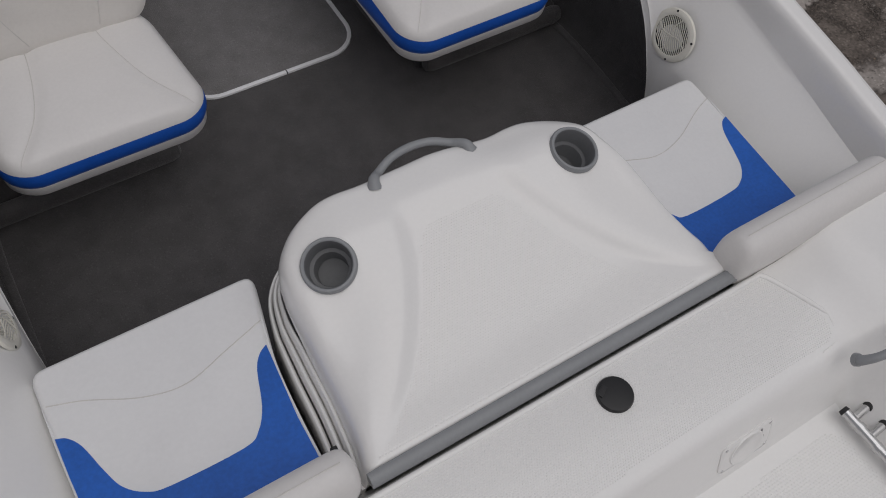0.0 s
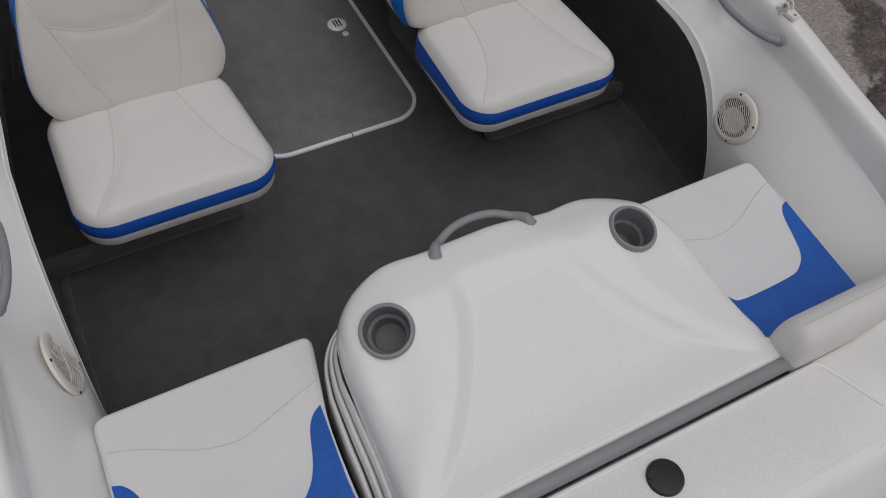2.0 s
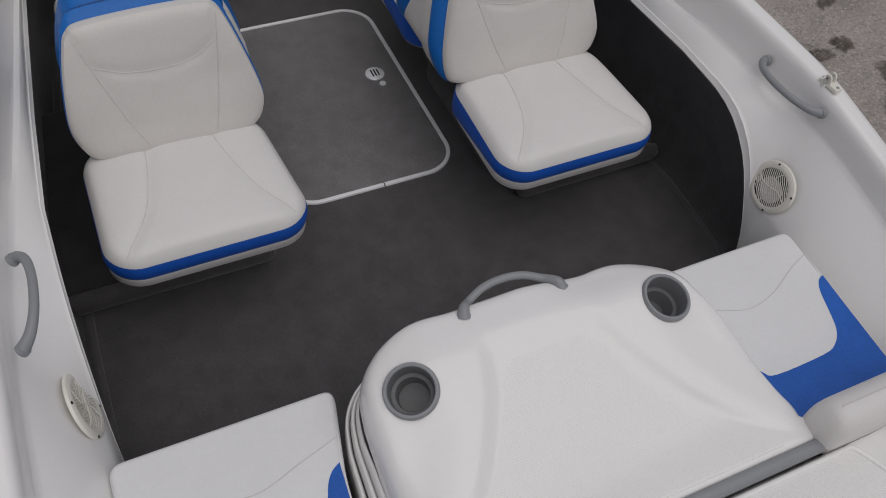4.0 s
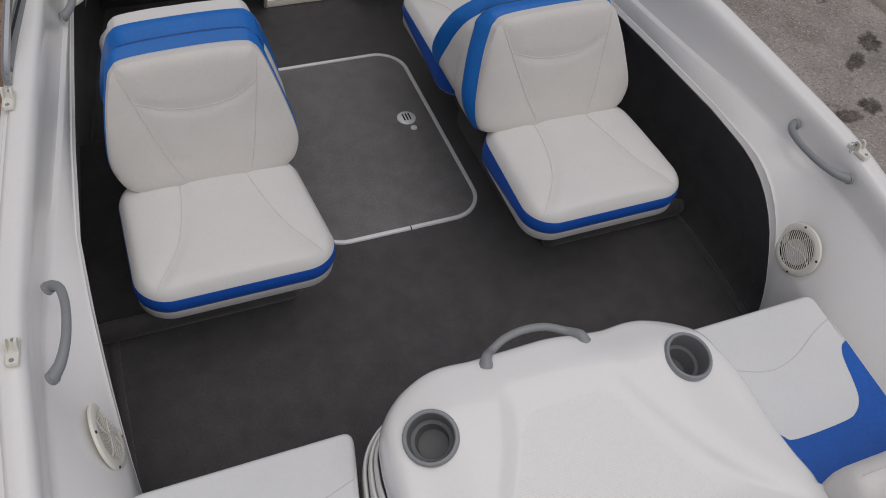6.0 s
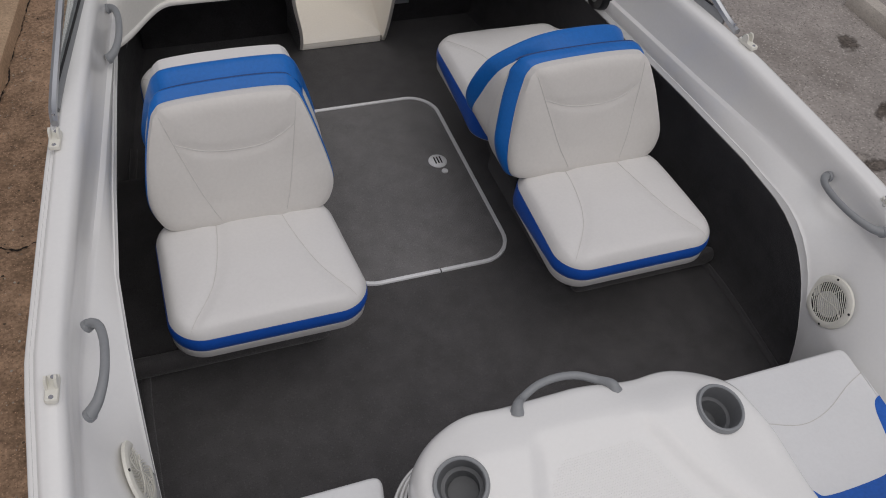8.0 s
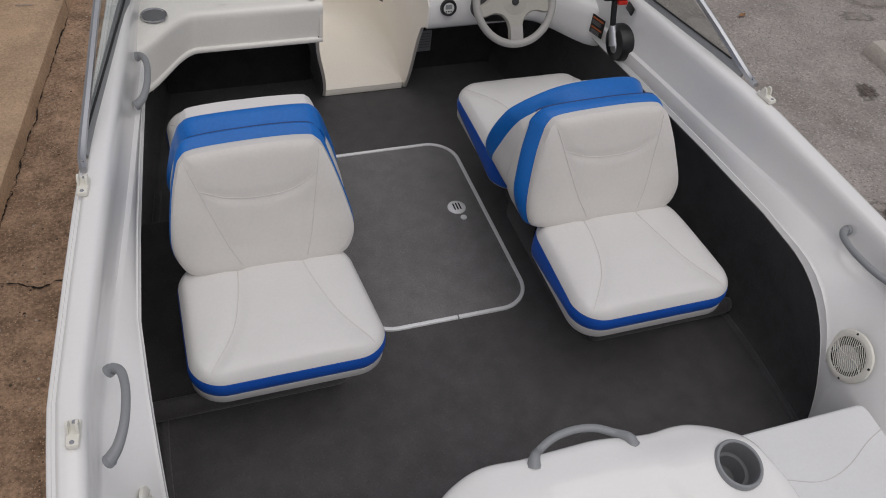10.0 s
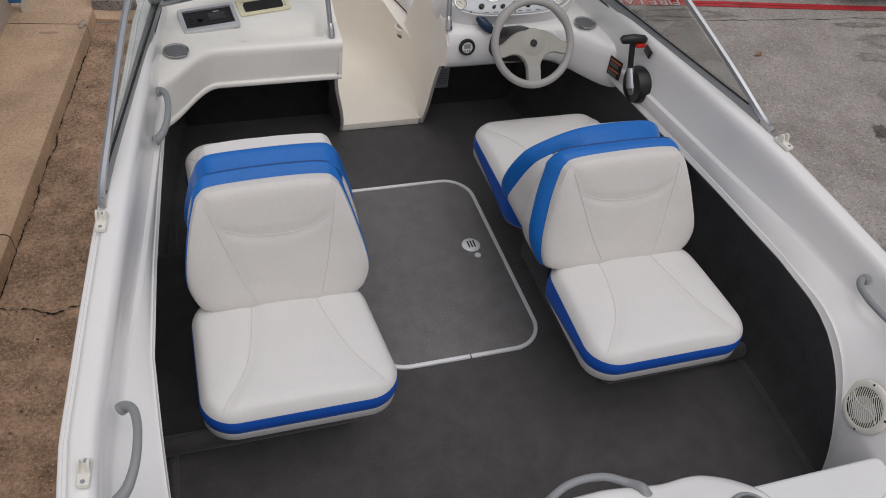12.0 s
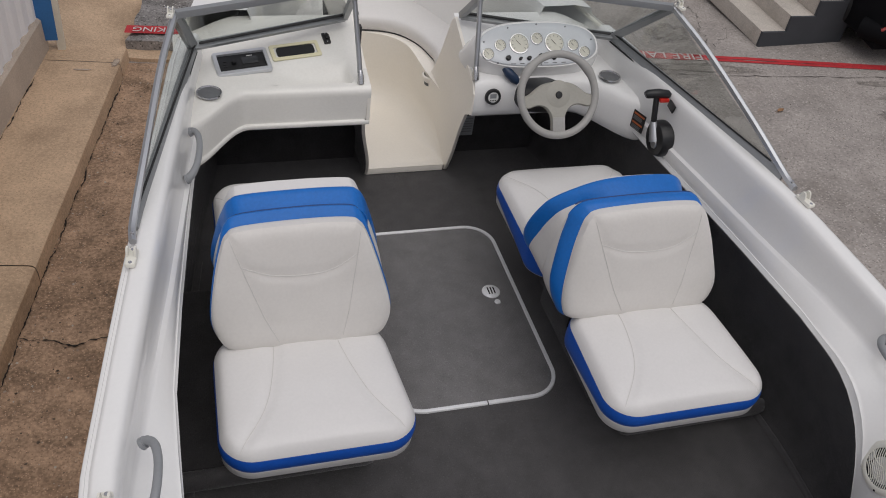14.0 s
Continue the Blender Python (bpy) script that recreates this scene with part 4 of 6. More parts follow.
# ---- canvas brackets on the gunwales and windshield ----
def bracket(x, y, z, turn=0.0, ring=False, tilt=0.0, size=1.0):
    b = thing("canvas_bracket", "small ivory plastic canvas bracket screwed to the rail", "bracket", "canvas brackets")
    b.matrix_basis = pose(x, y, z, tilt, 0, turn) @ Matrix.Scale(0.86 * size, 4)
    part("base", slab(rrect(0.030, 0.072, 0.006, 3), [(0.0, -0.004), (0.0, 0.005), (0.002, 0.0075), (0.006, 0.008)]), aged, b)
    for dx in (-0.011, 0.011):
        ear = [(-0.014, 0.0), (0.014, 0.0), (0.012, 0.020), (0.006, 0.028), (-0.004, 0.028), (-0.010, 0.020)]
        part("ear", prism(ear, -0.003, 0.003, pose(dx, 0.008, 0.006, 90, 0, 90)), aged, b)
    for dy in (-0.026, 0.028):
        part("screw", lathe([(0.0, 0.0098), (0.005, 0.0095), (0.006, 0.008)], 12, Matrix.Translation((0, dy, 0))), steel, b)
    if ring:
        part("pin", tube([(-0.022, 0.008, 0.026), (0.022, 0.008, 0.026)], 0.0035, 8), steel, b)
        part("pull_ring", tube([(-0.03 + 0.014 * math.cos(a), 0.008 + 0.004 * math.sin(a), 0.018 + 0.018 * math.sin(a)) for a in [2 * math.pi * k / 20 for k in range(20)]], 0.0014, 6, closed=True), steel, b, "split ring on the pin")
    return b


for s in (-1, 1):
    bracket(s * 1.034, 0.757, z_top(0.757) + 0.006, s * 8, s > 0)
    bracket(s * 0.970, 1.40, z_top(1.40) + 0.006, s * 9)
    bracket(s * 0.828, 2.140, 1.006, s * 12, True, 0, 0.72)


# ---- grab handles on the coaming ----
def handle(a, b, out, deep=1.0):
    h = thing("grab_handle", "grey plastic grab handle on the white coaming", "handle", "grab handles")
    a, b, o = Vector(a), Vector(b), Vector(out).normalized()
    d = b - a
    path = [a - o * 0.004, a + o * 0.012 * deep + d * 0.01, a + o * 0.034 * deep + d * 0.12, a + o * 0.046 * deep + d * 0.32, a + o * 0.047 * deep + d * 0.55, a + o * 0.040 * deep + d * 0.75, a + o * 0.022 * deep + d * 0.92, b - o * 0.004]
    line = spline(path, 5)
    rad = [0.0096 + 0.0050 * abs(2 * k / (len(line) - 1) - 1) ** 3 for k in range(len(line))]
    part("grip", tube(line, rad, 12), grey_plastic, h)
    for p in (a, b):
        part("end_cap", tube([p - o * 0.006, p + o * 0.004], [0.0152, 0.0143], 12), grey_plastic, h)
    return h


handle((0.978, 0.932, 0.624), (0.996, 0.715, 0.618), (-1, 0, 0.15))
handle((-0.962, 0.932, 0.624), (-0.978, 0.715, 0.618), (0.8, 0, 0.7))
handle((-0.800, 2.085, 0.635), (-0.820, 1.875, 0.612), (0.9, 0, 0.45), 0.72)


# ---- speakers ----
# place on the coaming, and its lean from upright
SPK = (0.9125, 0.680, 0.398, 74)


def speaker(s):
    sp = thing("speaker", "round ivory marine speaker grille in the coaming", "speaker", "speakers")
    sp.matrix_basis = Matrix.Translation((s * SPK[0] - (0.007 if s < 0 else 0.0), SPK[1] + (0.008 if s < 0 else -0.003), SPK[2])) @ pose(0, 0, 0, 0, -s * SPK[3], 0) @ pose(0, 0, 0, 0, 0, 0 if s > 0 else 180) @ Matrix.Scale(1.0 if s < 0 else 0.95, 4)
    rim = part("rim", lathe([(0.058, 0.005), (0.062, 0.0062), (0.071, 0.0052), (0.077, 0.0025), (0.079, -0.004)], 44), aged, sp)
    part("cone", lathe([(0.0, -0.016 if s > 0 else -0.004), (0.03, -0.014 if s > 0 else -0.003), (0.0585, -0.003), (0.0595, 0.0045)], 32), black_plastic if s > 0 else aged, sp, "dark cone behind the grille" if s > 0 else "pale backing behind the grille")
    # deep slats in waves across the opening, and two bowed cross bars
    for k in range(-8, 9):
        c = 0.0068 * k
        pts = []
        for j in range(29):
            a = -0.062 + 0.124 * j / 28
            u, v = a, c + 0.006 * math.sin(a * 62)
            if math.hypot(u, v) < 0.0602:
                pts.append((0.77 * u - 0.64 * v, 0.64 * u + 0.77 * v))
        if len(pts) > 2:
            part("slat", loft([[(x, y, 0.0048), (x + 0.0007, y - 0.0009, 0.0054), (x + 0.0013, y - 0.0017, 0.0048), (x + 0.0013, y - 0.0017, 0.0026), (x, y, 0.0026)] for x, y in pts], True, True, True), aged, sp)
    for turn in (0.0, 90.0):
        pts = [(0.060 * (j / 6 - 1), 0.009 * math.sin(math.pi * (j / 6 - 1))) for j in range(13)]
        ca, sa = math.cos(radians(82 + turn)), math.sin(radians(82 + turn))
        part("spoke", tube([(ca * u - sa * v, sa * u + ca * v, 0.0046) for u, v in pts], 0.0016, 6), aged, sp)
    for q in range(4):
        b = radians(20 + q * 90)
        part("screw", lathe([(0.0, 0.0058), (0.0035, 0.0053), (0.004, 0.003)], 10, Matrix.Translation((0.072 * math.cos(b), 0.073 * math.sin(b), 0))), black_plastic, sp)
    return sp


speaker(-1)
speaker(1)


# ---- consoles ----
def lip_y(x):
    u = abs(x)
    k = smooth01((u - 0.60) / 0.22)
    return -0.185 * k


def dash(profile, x0, x1, n=22, tray=None):
    rings = []
    for i in range(n + 1):
        x = x0 + (x1 - x0) * i / n
        o = lip_y(x)
        ring = []
        for a, b, c in profile:
            z = b if b < 0.637 else 0.637 + (b - 0.637) * (1 + 4.0 * o)
            if tray:
                z -= 0.030 * smooth01((x - tray[0]) / 0.16) * smooth01((tray[1] - x) / 0.03) * smooth01((a - 2.338) / 0.012) * smooth01((2.455 - a) / 0.07)
            ring.append((x, a + o * max(0.0, min(1.0, (2.62 - a) / 0.3)), z + c * o))
        rings.append(ring)
    return loft(rings, False)


P_PROF = [(2.60, 0.47, 0.1), (2.36, 0.475, 0.1), (2.312, 0.478, 0.1), (2.305, 0.481, 0.1), (2.303, 0.486, 0.1), (2.303, 0.494, 0.1), (2.306, 0.498, 0.1), (2.312, 0.500, 0.08), (2.313, 0.508, 0.05), (2.304, 0.60, 0), (2.304, 0.612, 0), (2.307, 0.622, 0), (2.314, 0.629, 0), (2.325, 0.6325, 0), (2.338, 0.6345, 0), (2.344, 0.636, 0), (2.35, 0.638, 0), (2.36, 0.640, 0), (2.385, 0.645, 0), (2.41, 0.651, 0), (2.43, 0.656, 0), (2.455, 0.663, 0), (2.50, 0.676, 0), (2.66, 0.728, 0)]
pcon = thing("passenger_console", "white moulded passenger console with a radio and glove slot", "console")
part("dash", dash(P_PROF, -0.83, -0.178, 60, (-0.56, -0.232)), gelcoat_warm, pcon)


def flare_p(y, z):
    return -0.090 - 0.088 * smooth01(z / 0.5)


def flare_s(y, z):
    return 0.248 - 0.045 * smooth01(z / 0.5)


def side_panel(top_y, top_z, fx, t, mat, parent, name="inner_side"):
    """The console's inner side: a raked aft edge, and a top that follows the dash and falls to the bow."""
    outer_l, inner_l = [], []
    for i in range(33):
        y = 2.305 + 0.935 * i / 32
        z0 = interp(y, (2.305, 2.36, 2.632, 3.3), (0.50, 0.47, 0.0, 0.0))
        z1 = interp(y, top_y, top_z)
        zs = [z0 + (z1 - z0) * k / 10 for k in range(11)]
        outer_l.append([(fx(y, z), y, z) for z in zs])
        inner_l.append([(fx(y, z) + t, y, z) for z in zs][::-1])
    return part(name, loft([a + b for a, b in zip(outer_l, inner_l)], True, True, True), mat, parent)


side_panel((2.305, 2.325, 2.40, 2.66, 3.05, 3.3), (0.60, 0.629, 0.648, 0.728, 0.70, 0.70), flare_p, -0.012, cream, pcon)
side_panel((2.305, 3.3), (0.501, 0.501), lambda y, z: flare_p(y, z) - 0.0128, -0.003, carpet_shaded, pcon, "footwell_lining")
SL = math.atan(0.28)


def on_dash(x, y, lift=0.0):
    """Axes on the sloping passenger dash."""
    return Matrix.Translation((x, y, 0.637 + 0.28 * (y - 2.36) + lift)) @ Matrix.Rotation(SL, 4, "X")


def bezel(w, d, r, m, mat, parent, hole, name="bezel", up=0.01):
    o = rrect(w, d, r, 5)
    i_ = rrect(w - 2 * hole, d - 2 * hole, max(0.003, r - hole), 5)
    rings = [[m @ Vector((x, y, 0)) for x, y in o], [m @ Vector((x, y, up * 0.8)) for x, y in inset(o, 0.001)], [m @ Vector((x, y, up)) for x, y in inset(o, 0.004)], [m @ Vector((x, y, up)) for x, y in i_], [m @ Vector((x, y, 0.001)) for x, y in i_]]
    return part(name, loft(rings, True), mat, parent)


radio = thing("radio", "black marine stereo in a silver dash bezel", "radio")
rm = on_dash(-0.607, 2.445, 0.001) @ pose(0, 0, 0, 0, 0, 8) @ Matrix.Diagonal((0.89, 0.92, 1.0, 1.0))
bezel(0.215, 0.118, 0.014, rm, bezel_silver, radio, 0.017, 'bezel', 0.014)
body = part("faceplate", box(0, 0, 0.003, 0.182, 0.085, 0.005, 0.002, rm), black_plastic, radio)
part("display", box(0.032, 0.006, 0.0065, 0.062, 0.034, 0.002, 0.0008, rm), display_dark, radio, "grey radio display")
part("knob", lathe([(0.0, 0.018), (0.009, 0.017), (0.010, 0.005)], 20, rm @ Matrix.Translation((-0.032, 0.0, 0))), black_plastic, radio)
for k in range(7):
    part("button", box(-0.01 + 0.0125 * k, -0.026, 0.0065, 0.009, 0.005, 0.002, 0.0006, rm), rubber, radio)
for k in range(3):
    part("button", box(-0.066, -0.014 + 0.013 * k, 0.0065, 0.014, 0.006, 0.002, 0.0006, rm), rubber, radio)
part("marking", box(0.035, 0.029, 0.0064, 0.022, 0.003, 0.0008, 0.0002, rm), white_plain, radio)
slot = thing("glove_slot", "dash slot in a yellowed frame, its dark inside a black slab", "dash slot")
gm = on_dash(-0.417, 2.496, 0.001) @ pose(0, 0, 0, 0, 0, 8)
bezel(0.178, 0.076, 0.008, gm, yellowed, slot, 0.014, "frame", 0.004)
# no recess is cut: a flat black slab gives the slot's dark inside
part("opening", slab(rrect(0.135, 0.044, 0.012, 4), [(0.0, 0.0), (0.0, 0.003)], True, True, lambda p: tuple(gm @ Vector(p))), black_plastic, slot)
lm = on_dash(-0.30, 2.548, 0.002) @ pose(0, 0, 0, 0, 0, 8)
dl = thing("dash_latch", "small black plastic latch screwed to the dash", "latch")
part("plate", slab(rrect(0.024, 0.050, 0.004, 3), [(0.0, -0.002), (0.0, 0.006), (0.002, 0.008)], True, True, lambda p: tuple(lm @ Vector(p))), black_plastic, dl)
part("tongue", box(0.004, 0.0, 0.011, 0.014, 0.018, 0.008, 0.002, lm), black_plastic, dl)
for dy in (-0.019, 0.019):
    part("screw", lathe([(0.0, 0.0095), (0.003, 0.009), (0.0035, 0.0075)], 10, lm @ Matrix.Translation((0, dy, 0))), steel, dl)


def dash_cup(x, y, z):
    c = thing("dash_cup_holder", "dark cup holder with a steel ring set in the dash", "cup holder", "dash cup holders")
    c.matrix_basis = pose(x, y, z)
    part("well", lathe([(0.0, 0.0015), (0.02, 0.0014), (0.036, 0.001)], 36), cup_dark, c)
    part("rim", lathe([(0.0355, 0.001), (0.037, 0.004), (0.041, 0.004), (0.0425, 0.0)], 40), steel, c)
    return c


dash_cup(-0.729, 2.290, 0.6455)
dash_cup(0.730, 2.298, 0.6465)

# helm
helm = thing("helm_console", "white moulded helm console with a hooded dash", "console")
H_PROF = [(2.60, 0.47, 0.1), (2.36, 0.475, 0.1), (2.318, 0.485, 0.1), (2.305, 0.50, 0.1), (2.303, 0.52, 0), (2.305, 0.585, 0), (2.318, 0.615, 0), (2.335, 0.632, 0), (2.36, 0.640, 0), (2.42, 0.652, 0), (2.50, 0.676, 0), (2.66, 0.728, 0)]
part("dash", dash(H_PROF, 0.2085, 0.83), gelcoat, helm)
side_panel((2.305, 2.335, 2.42, 2.64, 2.70, 2.76, 2.82, 2.88, 3.3), (0.585, 0.62, 0.648, 0.735, 0.60, 0.48, 0.395, 0.34, 0.33), flare_s, 0.012, cream, helm)
PM = Matrix.Translation((0.455, 2.383, 0.733)) @ Matrix.Scale(0.982, 4) @ Matrix.Rotation(math.atan(0.9), 4, "X")
po = [(0.236 * math.copysign(abs(math.cos(a)) ** 0.75, math.cos(a)), (0.092 if math.sin(a) > 0 else 0.078) * math.copysign(abs(math.sin(a)) ** 0.8, math.sin(a))) for a in [2 * math.pi * k / 48 for k in range(48)]]
hood = []
# the hood runs back to the windshield above and drops onto the dash below
for kx, ku, dz, kl, dl, (oy, oz) in ((1.14, 1.14, -0.15, 1.06, -0.012, (0.035, -0.085)), (1.10, 1.13, -0.06, 1.06, -0.012, (0.012, -0.04)), (1.075, 1.12, -0.03, 1.06, -0.012, (0.003, -0.012)), (1.05, 1.09, -0.008, 1.05, -0.008, (0, 0)), (1.02, 1.04, 0.001, 1.03, 0.001, (0, 0)), (0.99, 0.98, 0.0, 0.98, 0.0, (0, 0))):
    ring = []
    for x, y in po:
        w = smooth01((0.02 - y) / 0.06)
        up_p = PM @ Vector((x * kx, y * ku, dz))
        lo_p = PM @ Vector((x * min(kx, 1.08), y * kl, dl)) + Vector((0, oy, oz))
        ring.append(up_p.lerp(lo_p, w))
    hood.append(ring)
part("binnacle", loft(hood, True, False, True), gelcoat, helm)
panel = part("gauge_panel", slab(po, [(0.004, 0.0), (0.003, 0.004), (0.006, 0.0055), (0.03, 0.0055)], False, True, lambda p: tuple(PM @ Vector(p))), panel_silver, helm, "brushed silver oval gauge panel")
GA = [(-0.204, -0.026, 0.023), (-0.153, 0.006, 0.023), (-0.078, 0.010, 0.040), (-0.006, 0.028, 0.024), (0.063, 0.010, 0.040), (0.137, 0.0, 0.023), (0.180, -0.028, 0.023)]
for gx, gy, gr in GA:
    g = part("gauge", lathe([(0.0, 0.007), (gr * 0.86, 0.007)], 32, PM @ Matrix.Translation((gx, gy, 0))), dial, helm, "round cream-faced gauge")
    part("ring", lathe([(gr * 0.85, 0.0065), (gr * 0.88, 0.010), (gr * 0.97, 0.0095), (gr, 0.004)], 32, PM @ Matrix.Translation((gx, gy, 0))), steel, g)
    part("needle", box(0, gr * 0.15, 0.0085, 0.0011, gr * 0.62, 0.001, 0.0, PM @ Matrix.Translation((gx, gy, 0)) @ pose(0, 0, 0, 0, 0, 40)), rubber, g)
    for k in range(9):
        a = radians(-40 + 260 * k / 8)
        part("mark", box(0, 0, 0.0078, gr * 0.14, 0.0012, 0.0008, 0.0, PM @ Matrix.Translation((gx + gr * 0.68 * math.cos(a), gy + gr * 0.68 * math.sin(a), 0)) @ Matrix.Rotation(a, 4, "Z")), black_plastic, g)
for kx, ky, kr in ((-0.128, -0.044, 0.010), (-0.08, -0.048, 0.006), (-0.046, -0.047, 0.008), (0.023, -0.048, 0.006), (0.054, -0.048, 0.008), (0.105, -0.047, 0.006), (0.0, -0.036, 0.005)):
    part("switch", lathe([(0.0, 0.019), (kr * 0.8, 0.018), (kr, 0.012), (kr, 0.004)], 16, PM @ Matrix.Translation((kx, ky, 0))), black_plastic, helm)
for kx in (-0.11, -0.075, -0.045, 0.02, 0.055, 0.09):
    part("marking", box(kx, -0.066, 0.0062, 0.018, 0.003, 0.0006, 0.0, PM), cup_dark, helm)
for kx, ky in ((-0.215, 0.02), (-0.115, 0.072), (0.0, 0.083), (0.115, 0.072), (0.215, 0.02), (0.0, -0.070), (-0.17, -0.060), (0.17, -0.060)):
    part("screw", lathe([(0.0, 0.0075), (0.003, 0.007), (0.0036, 0.005)], 10, PM @ Matrix.Translation((kx, ky, 0))), cup_dark, panel)
fob = thing("key_float", "navy blue foam key float hanging from the ignition", "key float")
part("float", tube([(0.32, 2.345, 0.672), (0.335, 2.33, 0.657), (0.355, 2.318, 0.64), (0.37, 2.312, 0.628)], [0.012, 0.018, 0.018, 0.012], 14), navy, fob)
part("cord", tube([(0.345, 2.39, 0.695), (0.33, 2.37, 0.69), (0.322, 2.348, 0.675)], 0.0015, 6), black_plastic, fob)
ck = thing("depth_gauge", "small round black digital gauge on the helm face", "gauge")
cm = Matrix.Translation((0.277, 2.302, 0.577)) @ pose(0, 0, 0, 78, 0, 0)
part("bezel", lathe([(0.020, 0.008), (0.022, 0.010), (0.029, 0.009), (0.031, 0.0)], 32, cm), black_plastic, ck)
part("face", lathe([(0.0, 0.006), (0.021, 0.006)], 28, cm), white_plain, ck)
part("display", box(0, 0.004, 0.007, 0.024, 0.016, 0.002, 0.0005, cm), frame_grey, ck)
for k in (-1, 0, 1):
    part("button", box(k * 0.009, -0.0125, 0.007, 0.005, 0.004, 0.002, 0.0005, cm), black_plastic, ck)

# steering wheel
wheel = thing("steering_wheel", "grey three-spoke steering wheel on the helm", "steering wheel")
wheel.matrix_basis = Matrix.Translation((0.425, 2.085, 0.713)) @ pose(0, 0, 0, 58, 0, 0)
part("rim", tube([(0.138 * math.cos(2 * math.pi * k / 56), 0.138 * math.sin(2 * math.pi * k / 56), 0.0) for k in range(56)], [0.0132 + 0.0034 * max(math.exp(-(((k / 56 * 360 - c + 180) % 360 - 180) / 11) ** 2) for c in (38, 142)) for k in range(56)], 12, closed=True), wheel_grey, wheel)
hubo = [(p.x, p.y) for p in spline([(0.0, 0.046, 0), (0.045, 0.040, 0), (0.075, 0.026, 0), (0.105, 0.004, 0), (0.130, -0.006, 0), (0.132, -0.034, 0), (0.112, -0.044, 0), (0.080, -0.036, 0), (0.052, -0.040, 0), (0.032, -0.060, 0), (0.024, -0.088, 0), (0.021, -0.130, 0), (-0.021, -0.130, 0), (-0.024, -0.088, 0), (-0.032, -0.060, 0), (-0.052, -0.040, 0), (-0.080, -0.036, 0), (-0.112, -0.044, 0), (-0.132, -0.034, 0), (-0.130, -0.006, 0), (-0.105, 0.004, 0), (-0.075, 0.026, 0), (-0.045, 0.040, 0), (0.0, 0.046, 0)], 3)][:-1]
part("spokes", slab(hubo[::-1] if sum(a[0] * b[1] - b[0] * a[1] for a, b in zip(hubo, hubo[1:] + hubo[:1])) < 0 else hubo, [(0.002, -0.022), (0.0, -0.016), (0.0, -0.006), (0.004, 0.0)], True, True), wheel_hub, wheel)
part("horn_pad", lathe([(0.0, 0.006), (0.03, 0.004), (0.05, -0.002)], 28), wheel_hub, wheel)
part("spoke_foot", box(0.0, -0.105, -0.004, 0.046, 0.058, 0.014, 0.004), wheel_grey, wheel, "grey grip foot of the lower spoke")
part("badge", lathe([(0.0, 0.0105), (0.011, 0.010), (0.013, 0.0045)], 20), black_plastic, wheel, "round black centre badge")
part("column", lathe([(0.05, -0.02), (0.052, -0.05), (0.062, -0.12), (0.062, -0.27)], 28), black_plastic, wheel, "black tilt steering column boot")

# throttle
thr = thing("throttle_control", "black throttle lever with a red trigger on the coaming", "throttle")
part("mount", lathe([(0.0, 0.056), (0.044, 0.056), (0.060, 0.048), (0.066, 0.03), (0.066, -0.01)], 32, Matrix.Translation((0.838, 1.962, 0.586)) @ pose(0, 0, 0, 0, -90, 0)), black_plastic, thr)
part("lever_arm", tube([(0.785, 1.948, 0.585), (0.782, 1.97, 0.62), (0.780, 1.985, 0.645)], [0.021, 0.016, 0.012], 12), aluminium, thr, "silver lever arm")
part("hub_cap", lathe([(0.0, 0.012), (0.018, 0.011), (0.022, 0.0)], 24, Matrix.Translation((0.79, 1.945, 0.578)) @ pose(0, 0, 0, 0, -90, 0)), aluminium, thr)
part("lever", tube([(0.780, 1.982, 0.64), (0.776, 1.992, 0.69), (0.772, 2.0, 0.735)], 0.0105, 12), black_plastic, thr)
part("grip", tube([(0.728, 2.004, 0.742), (0.736, 2.004, 0.746), (0.775, 2.0, 0.750), (0.81, 1.998, 0.746), (0.818, 1.998, 0.742)], [0.011, 0.0155, 0.0165, 0.0155, 0.011], 12), black_plastic, thr)
part("trigger", box(0.795, 1.985, 0.731, 0.034, 0.016, 0.012, 0.003), red_plastic, thr)
thr.location = (-0.005, 0.020, -0.006)
pl = thing("warning_label", "black and orange warning labels beside the throttle", "label")
lmx = Matrix.Translation((0.776, 2.098, 0.576)) @ pose(0, 0, 0, 90, 0, -72)
part("plate", box(0, 0, 0.0, 0.062, 0.072, 0.003, 0.0006, lmx), black_plastic, pl)
for k in (0, 1):
    part("header", box(0, 0.026 - 0.036 * k, 0.002, 0.052, 0.007, 0.0012, 0.0, lmx), orange_label, pl)
    for j in range(3):
        part("text_line", box(-0.004, 0.016 - 0.006 * j - 0.036 * k, 0.002, 0.042, 0.002, 0.001, 0.0, lmx), frame_grey, pl)
bd = thing("badge_plate", "small black switch plate on the coaming", "plate")
part("plate", box(0, 0, 0, 0.050, 0.026, 0.006, 0.001, Matrix.Translation((0.817, 1.989, 0.708)) @ pose(0, 0, 0, 80, 0, -98)), black_plastic, bd)
plc = thing("capacity_plate", "small white printed plate under the helm", "plate")
pmx = Matrix.Translation((0.37, 2.75, 0.146)) @ pose(0, 0, 0, 90, 0, 0)
part("plate", box(0, 0, 0, 0.06, 0.10, 0.002, 0.0005, pmx), panel_silver, plc)
for k in range(6):
    part("text_line", box(0, 0.036 - 0.013 * k, 0.0015, 0.046, 0.004, 0.001, 0.0, pmx), frame_grey, plc)
part("footwell_panel", box(0.475, 2.78, 0.30, 0.44, 0.03, 0.64, 0.004), carpet_shaded, helm, "carpeted footwell bulkhead, darkened for shade")
